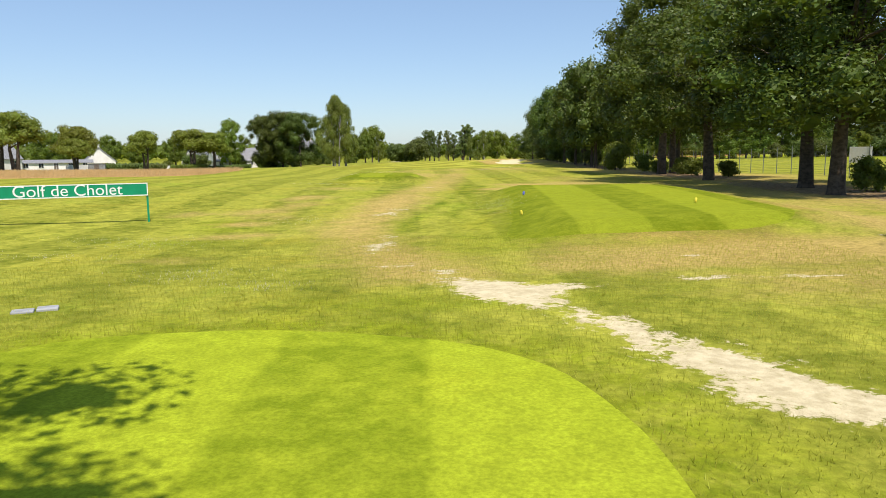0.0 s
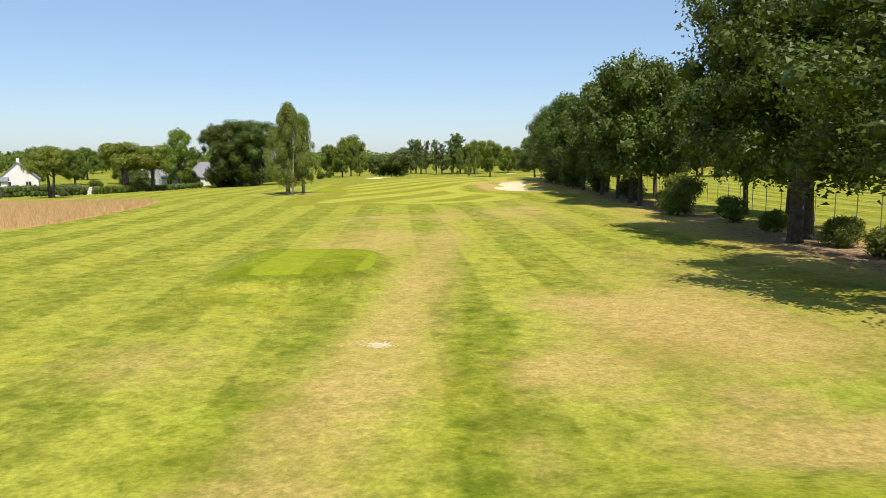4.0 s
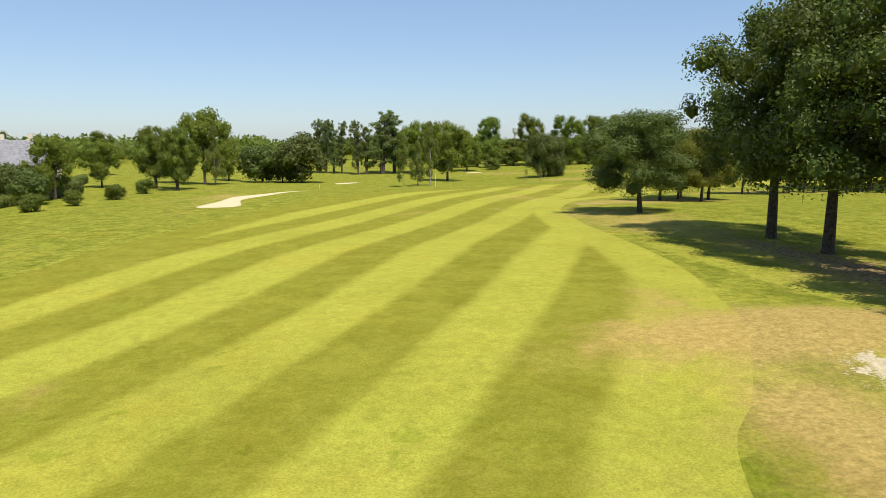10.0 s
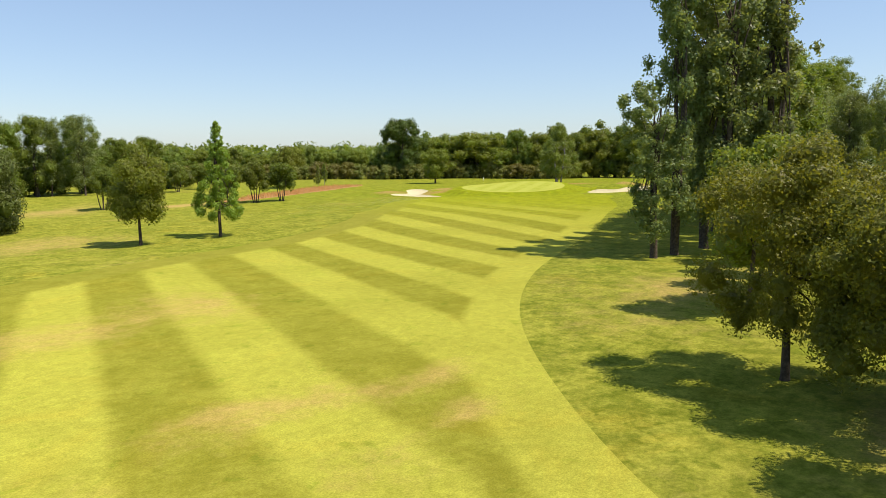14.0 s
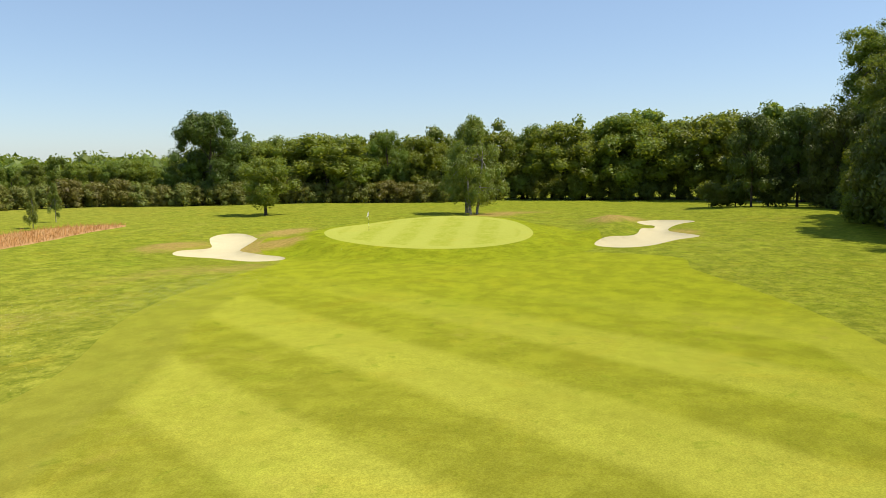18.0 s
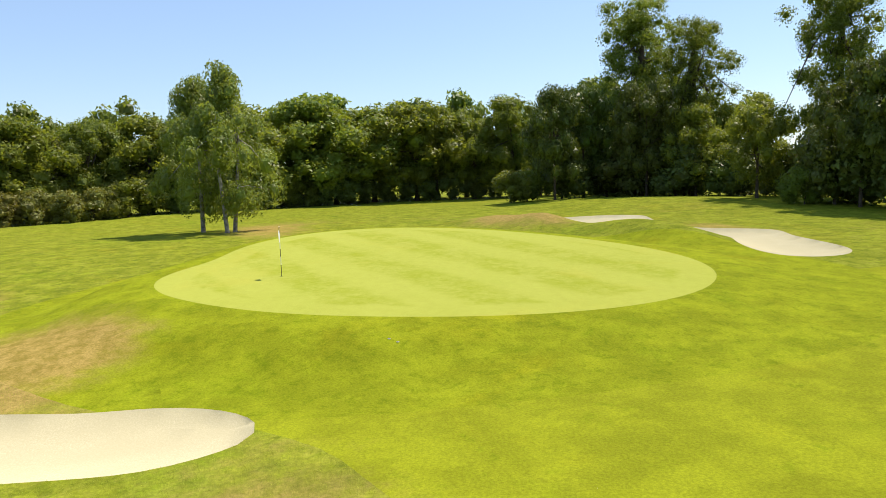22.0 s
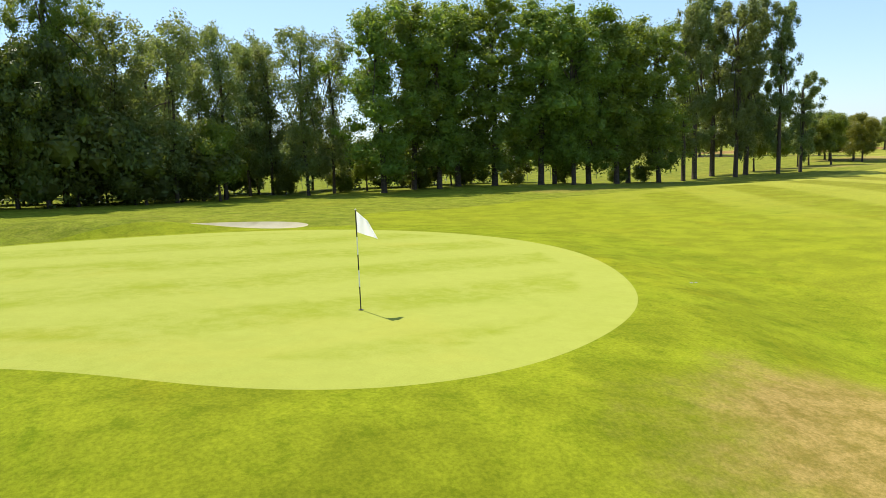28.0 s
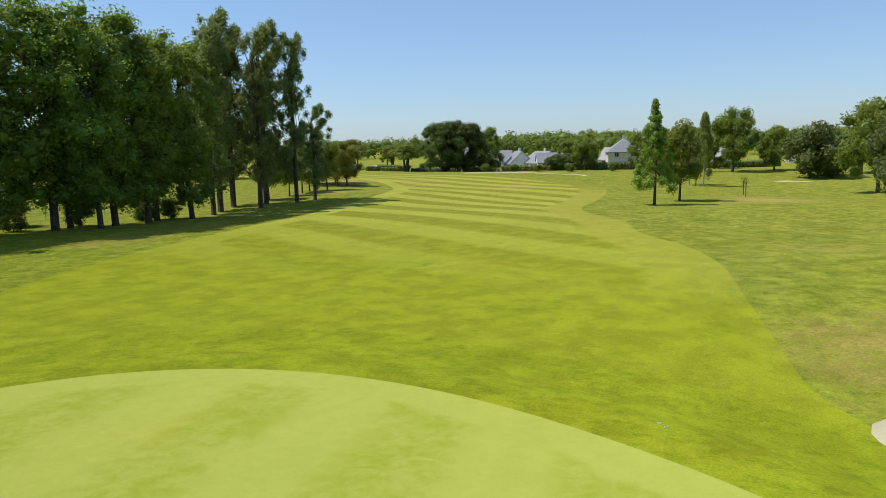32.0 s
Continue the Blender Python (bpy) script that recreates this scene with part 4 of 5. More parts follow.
        reg("aspen", "aspen_tree", 19.5, tree_kind("aspen", 162 + i, lobes, (16, 0.2), M_POPLAR, M_BARK, 15000, 0.28, 18, squash=1.2, core=0.22, shell=(0.45, 1.35)), "tall airy aspen with grey-green leaves")
        r = np.random.default_rng(170 + i)
        lobes = boughs(r, 34, 7, 5.5, 24.6, 7.0, 0.56, 1.15, 1.0)
        reg("tall", "tall_oak", 26.0, tree_kind("tall", 172 + i, lobes, (23, 0.4), M_WOOD, M_BARK, 44000, 0.25, 26, squash=0.85, core=0.4, shell=(0.55, 1.2)), "very tall old oak with an open layered crown")
        lobes = ball_lobes(np.random.default_rng(180 + i), 26, (0, 0, 4.9), (2.5, 2.5, 3.4), 1.0, -0.9)
        reg("small", "fruit_tree", 8.4, tree_kind("small", 182 + i, lobes, (4.8, 0.13), M_MAPLE, M_BARK, 12000, 0.2, 10, core=0.66), "small broad-leaved tree with a rounded crown on a thin trunk")
        lobes = ball_lobes(np.random.default_rng(190 + i), 56, (0, 0, 5.6), (4.7, 4.7, 4.7), 1.05, -0.95)
        reg("maple", "maple_tree", 10.5, tree_kind("maple", 192 + i, lobes, (5.5, 0.2), M_MAPLE, M_BARK, 9000, 0.3, 10, shell=(0.65, 1.12)), "spreading broad-leaved tree with mid-green foliage")
        lobes = ball_lobes(np.random.default_rng(200 + i), 18, (0, 0, 3.4), (2.1, 2.1, 2.2), 0.85, -0.6)
        reg("multi", "hazel_bush", 6.2, tree_kind("multi", 202 + i, lobes, (3.4, 0.07), M_HEDGE, M_BARK, 5000, 0.26, 10, stems=4, spread=0.7, core=0.6), "many-stemmed hazel with an airy rounded top", "shrub")


make_kinds()
PLACED = 0


def plant(key, x, y, height=None, width=1.0, variant=None, sink=0.0, group="", label="", turn=None):
    """A tree of a kind at a spot, with its height and a widening factor."""
    global PLACED
    PLACED += 1
    rows = KINDS[key]
    name, h0, (me_t, me_c), text, cat = rows[(PLACED if variant is None else variant) % len(rows)]
    s = (height or h0) / h0
    ob = new(name)
    ob.empty_display_size = 0.3
    z = land1(x, y) - sink
    ob.matrix_basis = pose(x, y, z, 0, 0, (PLACED * 137.5) % 360 if turn is None else turn) @ Matrix.Diagonal((s * width, s * width, s, 1))
    tagged(ob, label or text, cat, group)
    link_part("trunk", me_t, ob)
    link_part("crown", me_c, ob)
    return ob


def plant_all(key, rows, group="", label="", tall=1.0, wide=1.0, turn=None):
    for x, y, h, w in rows:
        plant(key, x, y, h * tall, w * wide, group=group, label=label, turn=turn)


# the oak row beside the tees and the first fairway bunker
plant_all("nearoak", [(20.5, 37, 13, 1.3), (22.5, 44, 13.5, 1.3), (21.1, 56.4, 14.0, 1.25), (22.6, 73.5, 18.0, 1.0), (24.4, 75.5, 16.4, 0.9)], "oak row", tall=1.03, wide=1.06)
plant_all("oak", [(28, 85, 16.5, 0.92), (30, 97, 16, 0.85), (23, 107, 16.2, 0.9), (23.4, 112, 15.2, 0.8), (28.4, 119, 15, 0.9),
                  (23.9, 119.5, 14.5, 0.85), (23.5, 126, 15, 0.85), (26, 133, 14, 0.9), (23.8, 139, 15, 0.9), (24.5, 148, 14, 0.85)], "oak row", tall=1.03, wide=1.06)
plant_all("nearoak", [(24.6, 157, 15, 0.85), (25.4, 165.5, 13.5, 0.95), (26.4, 175.2, 14.3, 0.95), (26.8, 181, 15, 0.9), (27.4, 187.5, 15, 0.9)], "oak row", tall=1.03, wide=1.06)
plant_all("bush", [(23.1, 95.3, 4.2, 1.0), (25, 88, 2.4, 1.2), (24.5, 80, 1.8, 1.2), (23.6, 66, 1.8, 1.3), (24.5, 61, 1.6, 1.2), (24, 101, 2.5, 1.1), (23.6, 39.5, 2.2, 1.0), (25.5, 34, 2.6, 1.0), (24.0, 71, 2.0, 1.2)], "undergrowth")
plant_all("darkbush", [(22.6, 152.5, 6.5, 1.1), (23.0, 143, 5.0, 1.0), (24.8, 148, 6, 1.0), (24.5, 116, 3.0, 1.2), (24, 131, 3.2, 1.2)], "undergrowth")
# left of the fairway
plant_all("bigbirch", [(-19.6, 133.3, 12.4, 0.78), (-20.9, 138.3, 13.0, 0.8), (-18.9, 140, 11.5, 0.7)], "birch group")
plant_all("lowoak", [(-40.8, 206, 15.6, 1.15), (-46.5, 208.5, 16.4, 1.0), (-51.5, 210.5, 15.8, 0.95)], "oak group", wide=1.02)
plant_all("darkbush", [(-43, 205.5, 3.6, 1.2), (-53, 209, 3.4, 1.3)], "oak group undergrowth")
plant_all("pine", [(-62, 149.4, 8.0, 0.85), (-62.5, 179.5, 9.8, 1.15), (-58.0, 182, 9.0, 0.95), (-71, 138.5, 6.2, 1.0), (-80, 134, 10.5, 0.95), (-86, 139, 11, 1.0), (-76, 148, 9.0, 0.9), (-99, 150, 8.5, 1.2)], "umbrella pines")
plant_all("maple", [(-63, 212, 14.6, 0.75), (-41.5, 251.3, 9.3, 0.95), (-52, 243, 8.5, 1.0), (-28.5, 291.6, 15.2, 0.9), (-56, 262, 8.5, 1.0), (20.4, 354.7, 15.5, 0.95), (36, 357.5, 12, 0.95), (178, 350, 10.2, 1.22), (-36, 300, 10.5, 1.0), (-46, 285, 9.0, 1.0), (-28, 318, 10.0, 0.9)])
plant_all("oakfar", [(-29, 270, 11, 0.9), (-34, 276, 11.5, 0.9), (51, 398, 17, 0.9), (63, 384, 18, 0.9), (74, 380, 17.5, 0.95), (85, 384, 17, 0.9), (96, 388, 17, 0.95), (108, 394, 13, 1.0), (120, 400, 13, 1.0), (-60, 330, 11, 1), (-75, 310, 11, 1), (-80, 262, 10, 1.0), (-88, 236, 11, 1.0)])
plant_all("birch", [(-25.5, 286, 11, 0.9), (11.1, 288.8, 10.5, 0.95), (14.2, 290.5, 9.0, 0.9), (17, 292.3, 12.6, 0.8), (143, 361, 5.2, 0.9), (152, 368, 5.5, 0.9)])
plant_all("darkbush", [(-19.5, 311, 9.2, 1.15), (-10.5, 308.5, 11.2, 1.1), (-15, 312, 9, 1.0)], "dark bushes", "dark spreading evergreen bush standing on the fairway edge")
plant_all("poplar", [(-8.5, 357, 16, 0.55), (-6.2, 358, 15.5, 0.5), (-3.9, 357, 16, 0.5), (-1.6, 358, 15.5, 0.5), (3.2, 353.6, 16, 0.55), (5.6, 355, 14, 0.6), (10.4, 356.7, 19, 0.9), (14, 358, 17, 0.8)], "far poplars", wide=2.0)
plant("clump", 49.4, 320, 11.2, 1.05)
plant("clump", 52.6, 322.6, 10.2, 0.9)
plant("maple", 24.5, 319, 15.0, 0.95)
plant("bush", 44.5, 361, 4.4, 1.2)
plant_all("small", [(56, 295.5, 10.2, 0.95), (46, 372, 9, 1.0), (28, 372, 10, 1.0)])
plant("sweetgum", 64.8, 294.2, 12.9, 0.95, 0)
plant("pine", 134.9, 362.8, 9.8, 0.78)
plant_all("multi", [(76.4, 341.3, 7.6, 1.0), (92.6, 329.5, 7.6, 1.0), (99, 330.8, 7.8, 1.0), (103, 328.4, 7.4, 1.0), (110, 372, 6.5, 1.0), (120, 378, 6.5, 1.1)], "hazel bushes")
plant_all("bush", [(x, 381 + 4 * math.sin(x * 0.9) + 0.12 * (x - 60), 6.0 + 1.2 * math.sin(x * 1.7), 1.25) for x in range(38, 128, 6)], "wood undergrowth", "leafy undergrowth filling the foot of the wood")
plant("aspen", 92, 378, 17, 1.1)
plant("aspen", 87, 382, 16, 1.0)
# right of the fairway after the dog-leg
plant("round", 26.1, 206, 9.9, 1.4, 0)
for mx, my, mh, mw, mv in ((42.8, 231.7, 8.8, 1.0, 1), (40.5, 227.8, 8.2, 1.05, 1), (36.4, 224.1, 8.5, 1.2, 1), (43.0, 225, 8.6, 1.2, 0), (40.0, 221.0, 8.8, 1.2, 1)):
    plant("round", mx, my, mh, mw, mv, group="maple group", label="round-headed maple with yellowing olive leaves" if mv else "")
plant_all("small", [(66, 237.7, 7.6, 0.9), (61, 236.1, 7.6, 1.0), (57.2, 234.5, 8.2, 1.0), (53.6, 235.5, 8.6, 0.95), (71.9, 238.8, 9, 0.9)], "small trees in a row")
plant_all("poplar", [(86.5, 244, 25.5, 1.0), (81.3, 246, 24, 0.95), (80.8, 240.5, 24.5, 1.05), (77, 243, 25.5, 1.0), (74.3, 246.3, 23.5, 0.8), (70.9, 246.8, 14, 1.2), (90.5, 247, 23, 0.9)], "poplar row", turn=210)
plant_all("plane", [(132.4, 252.2, 19, 0.9), (128.2, 249.3, 20, 0.9), (125.6, 250.6, 19, 0.9), (122.4, 247.8, 20.5, 0.95), (118.3, 249.2, 20.5, 1.0), (112.9, 250.5, 20.5, 1.0), (110.2, 248.6, 19, 0.85), (106.4, 250.2, 20, 0.95), (102.8, 250.6, 19.5, 0.95), (99.2, 247.5, 19.5, 0.9), (95.8, 249.2, 19, 0.9), (109.6, 252.4, 18.5, 0.8)], "plane tree row", tall=1.06, wide=1.27)
plant_all("bush", [(96, 246, 2.6, 1.1), (101, 248, 2.2, 1.2), (108, 247, 2.8, 1.1), (115, 247.5, 2.4, 1.2), (121, 246, 2.6, 1.1), (127, 247, 3.0, 1.1), (136, 245, 3.0, 1.2), (142, 243, 3.2, 1.2)], "undergrowth")
plant_all("darkbush", [(112, 241, 5.0, 1.2), (118, 240, 6.0, 1.2), (124, 239, 6.5, 1.2), (130, 240, 6.5, 1.3), (135, 238, 7.0, 1.2), (127, 243, 3.5, 1.2), (146, 236, 7.0, 1.3), (152, 238, 7.5, 1.3)], "thicket", "dark leafy thicket growing behind the tree row")
plant_all("small", [(141, 239.5, 8.2, 1.2), (138, 236, 8, 1.2), (148.6, 246, 8.6, 1.0), (149.4, 252.4, 8.0, 1.0), (133, 246, 6, 1.0), (122, 244, 6, 1.0)])
plant_all("aspen", [(158, 252, 19.5, 1.0), (153.4, 253.6, 19, 0.95), (148.8, 249, 19.5, 0.95), (144.8, 238, 20, 0.8), (156, 246, 18.5, 1.0), (150.5, 244, 19, 0.9), (146, 243, 18, 0.9), (161, 249, 18, 1.0), (140, 248, 19.5, 0.9), (137, 247, 19, 0.85), (143.5, 243, 18.5, 0.9)], "aspen stand", tall=0.93)
# behind the green
plant_all("bigbirch", [(190.4, 317.9, 14.6, 0.95), (186.4, 315.2, 15.4, 1.0)], "birch pair")
plant("lowoak", 203, 383, 20.5, 0.98)
plant_all("oak", [(203.2, 273.6, 15, 0.75), (208.5, 266.6, 17, 0.8), (167.2, 260.4, 13.5, 0.75), (163.5, 259.2, 14.5, 0.75), (199.5, 262, 16, 0.7), (171, 257, 11.5, 0.7)])
plant_all("tall", [(200.5, 254, 24.5, 0.9), (178, 252.4, 25, 0.85), (163, 254, 23, 0.75), (211.5, 255.5, 30.5, 1.0)], "tall old oaks")
plant("maple", 181, 260, 10.4, 0.85)
plant_all("darkbush", [(166, 258.5, 9.5, 1.0), (161.5, 257.5, 10, 1.0), (170.5, 260, 8.5, 0.9), (157, 255.5, 8, 1.0), (153, 251.5, 6, 1.0), (206.5, 271, 8, 1.1), (196, 260, 7.5, 1.2), (203, 262, 8, 1.2), (210, 262, 8, 1.2), (190, 256, 6, 1.2)], "undergrowth", "dark thicket growing to the ground under the trees")
plant_all("maple", [(194.5, 258, 11.5, 0.85), (198, 250, 13, 0.8), (184, 238, 14, 1.0), (194, 234, 15, 1.0), (172, 232, 14, 1.0), (163, 238, 14, 0.9), (206, 240, 15, 1.0), (216, 246, 15, 1.0), (157, 236, 13, 0.9)])
plant_all("darkbush", [(x, 254 + 3 * math.sin(x * 0.7), 5.6 + math.sin(x * 1.3), 1.25) for x in (151, 156, 161, 167, 172.5, 184, 189, 194, 199, 205, 211, 217)], "undergrowth", "dark thicket growing to the ground under the trees")
# two trees beside and behind the start, which shade the tee
plant("nearoak", -4.6, -1.9, 12.8, 0.99, 0, turn=40)
plant("nearoak", 15.5, 12.0, 10.5, 0.85, 1)
plant_all("bush", [(203.8, 279.6, 4.8, 1.1), (207, 276, 5.0, 1.1), (185, 254, 3.5, 1.2), (172, 262, 4.5, 1.1)])


def forest_belt():
    """The edge of the wood beyond the green, and the hedge before it."""
    line = [(60, 432), (110, 428), (150, 420), (188, 402), (208, 376), (222, 352), (235, 330), (245, 305), (249, 285), (246, 268), (240, 255), (232, 244), (220, 238)]
    rng = np.random.default_rng(77)
    seg = [Vector(p) for p in line]
    for i in range(len(seg) - 1):
        a, b = seg[i], seg[i + 1]
        n = max(1, round((b - a).length / 6.6))
        out = Vector(((b - a).y, -(b - a).x)).normalized() * -1
        if out.dot(Vector((40, 40))) < 0:
            out = -out
        for k in range(n):
            p = a.lerp(b, (k + 0.5) / n)
            for row in range(2):
                q = p + out * (3 + row * 8.5 + rng.uniform(-2.5, 2.5)) + Vector((rng.uniform(-2, 2), rng.uniform(-2, 2)))
                key = ("oakfar", "oakfar", "maple", "oakfar", "maple")[int(rng.integers(0, 5))] if row == 0 else "woodback"
                h = rng.uniform(11.0, 16.5) + row * 1.6 + (2.5 if p.y < 320 and p.x > 200 else 0)
                h *= 0.62 if p.y > 385 else 1.1 if p.y < 340 else 1.0
                plant(key, q.x, q.y, h, rng.uniform(0.85, 1.3) * (1.25 if key == "maple" else 0.95), group="wood edge", label="tree of the dense green wood edge beyond the course")
        m = max(1, round((b - a).length / 4.2))
        for k in range(m):
            p = a.lerp(b, (k + 0.5) / m) - out * rng.uniform(0, 1.5)
            if p.y > 331:
                p -= out * 3.5
            plant("rustbush" if p.y > 331 else "bush" if p.y > 300 else "darkbush", p.x, p.y, rng.uniform(5.0, 6.9) if p.y > 300 else rng.uniform(3.4, 5.2), rng.uniform(1.0, 1.25), group="field hedge", label="hedge shrub in front of the wood, green with rusty tips")


forest_belt()


def far_woods():
    """Woods on the far slopes and behind the houses: one sheet of leaf clumps."""
    rng = np.random.default_rng(91)
    lobes = []

    def patch(n, a0, a1, r0, r1, zs):
        for _ in range(n):
            a, d = rng.uniform(a0, a1), math.sqrt(rng.uniform(r0 * r0, r1 * r1))
            x, y = 60 + d * math.sin(a), 200 + d * math.cos(a)
            r = rng.uniform(3.5, 6.5) * zs
            if 0.12 < a < 0.3 and d > 300:
                continue
            lobes.append((x, y, land1(x, y) + r * rng.uniform(0.9, 1.5), r))

    patch(1300, 0.12, 2.3, 290, 480, 0.85)
    patch(1400, 0.05, 1.95, 480, 950, 1.15)
    patch(420, 3.6, 5.1, 320, 420, 0.75)
    patch(900, 3.9, 5.0, 480, 900, 1.1)
    patch(240, 2.3, 3.6, 260, 340, 1.0)
    patch(800, -1.2, 0.1, 320, 420, 0.8)
    patch(420, -1.3, 0.1, 228, 320, 0.62)
    lv, lf = leaf_cloud(rng, lobes, 125000, 1.9, 1.0, 0, 0.75, (0.8, 1.12))
    cv, cf = lobe_cores(rng, lobes, 0.74)
    me = mesh_of("far_woods", np.concatenate([lv, cv]).tolist(), lf.tolist() + (cf + len(lv)).tolist(), [M_WOOD])
    tagged(new("far_woods", me), "far green woods covering the slopes at the horizon", "woods", kind="stuff")


far_woods()


# ---- the putting green's flag ----
M_WHITE = plain("white_paint", (0.74, 0.74, 0.72), (0.82, 0.82, 0.80), 8.0, 0.45)
M_BLACK = plain("black_paint", (0.02, 0.02, 0.02), (0.035, 0.035, 0.035), 8.0, 0.45)
M_CLOTH = leaf_material("flag_cloth", (0.72, 0.72, 0.72), hue=0.0, through=0.55, gloss=0.1, glow=(1.3, 1.3, 1.3))
M_CUP = plain("cup_dark", (0.03, 0.03, 0.02), (0.06, 0.06, 0.05), 20.0, 0.7)


def flagstick(x, y, cloth, turn, bands=True):
    z = land1(x, y)
    ob = tagged(new("golf_flag"), "white flag on a black and white banded stick in the green" if bands else "small red flag on a thin white stick", "flag")
    ob.matrix_basis = pose(x, y, z, 0, 0, turn)
    cuts = (0.0, 0.5, 0.85, 1.18, 1.55, 2.12) if bands else (0.0, 2.1)
    for i in range(len(cuts) - 1):
        part("stick_band" if bands else "stick", cyl(bmesh.new(), 0.013, 0.013, cuts[i], cuts[i + 1], 10), (M_BLACK if i % 2 == 0 else M_WHITE) if bands else M_WHITE, ob, "black band" if bands and i % 2 == 0 else "")
    bm = bmesh.new()
    bmesh.ops.create_uvsphere(bm, u_segments=10, v_segments=6, radius=0.02, matrix=Matrix.Translation((0, 0, 2.12)))
    part("knob", bm, M_WHITE, ob)
    part("cup_rim", cyl(bmesh.new(), 0.056, 0.056, 0.004, 0.009, 20), M_CUP, ob, "dark hole round the foot of the stick")
    vs, fs, nx, nz = [], [], 12, 7
    for j in range(nz + 1):
        for i in range(nx + 1):
            u, v = i / nx, j / nz
            px = 0.013 + 0.42 * u * (0.55 + 0.45 * v)
            pz = 2.09 - 0.44 * v - 0.22 * u * (1 - 0.25 * v)
            py = 0.05 * math.sin(u * 7.5 + v * 2.0) * u
            vs.append((px, py, pz))
    for j in range(nz):
        for i in range(nx):
            a = j * (nx + 1) + i
            fs.append((a, a + 1, a + nx + 2, a + nx + 1))
    me = mesh_of("flag_cloth", vs, fs, [cloth], smooth=True)
    link_part("cloth", me, ob, label="drooping cloth pennant")
    return ob


flagstick(147.0, 313.0, M_CLOTH, 172)


# ---- houses beyond the course ----
M_WALL = plain("white_render", (0.70, 0.68, 0.63), (0.80, 0.78, 0.74), 0.8, 0.85, 0.2, relief=0.01)
M_CREAM = plain("cream_render", (0.62, 0.55, 0.42), (0.72, 0.65, 0.52), 0.8, 0.85, 0.2, relief=0.01)
M_SLATE = plain("roof_slate", (0.16, 0.163, 0.17), (0.27, 0.273, 0.28), 2.5, 0.55, 0.4, relief=0.03)
M_FRAME = plain("window_frame_paint", (0.7, 0.7, 0.7), (0.8, 0.8, 0.8), 5.0, 0.5)
M_GLASS = plain("dark_window_glass", (0.02, 0.025, 0.03), (0.04, 0.045, 0.05), 1.0, 0.08, 0.6)
M_DOOR = plain("door_paint", (0.10, 0.08, 0.07), (0.16, 0.13, 0.11), 3.0, 0.6)


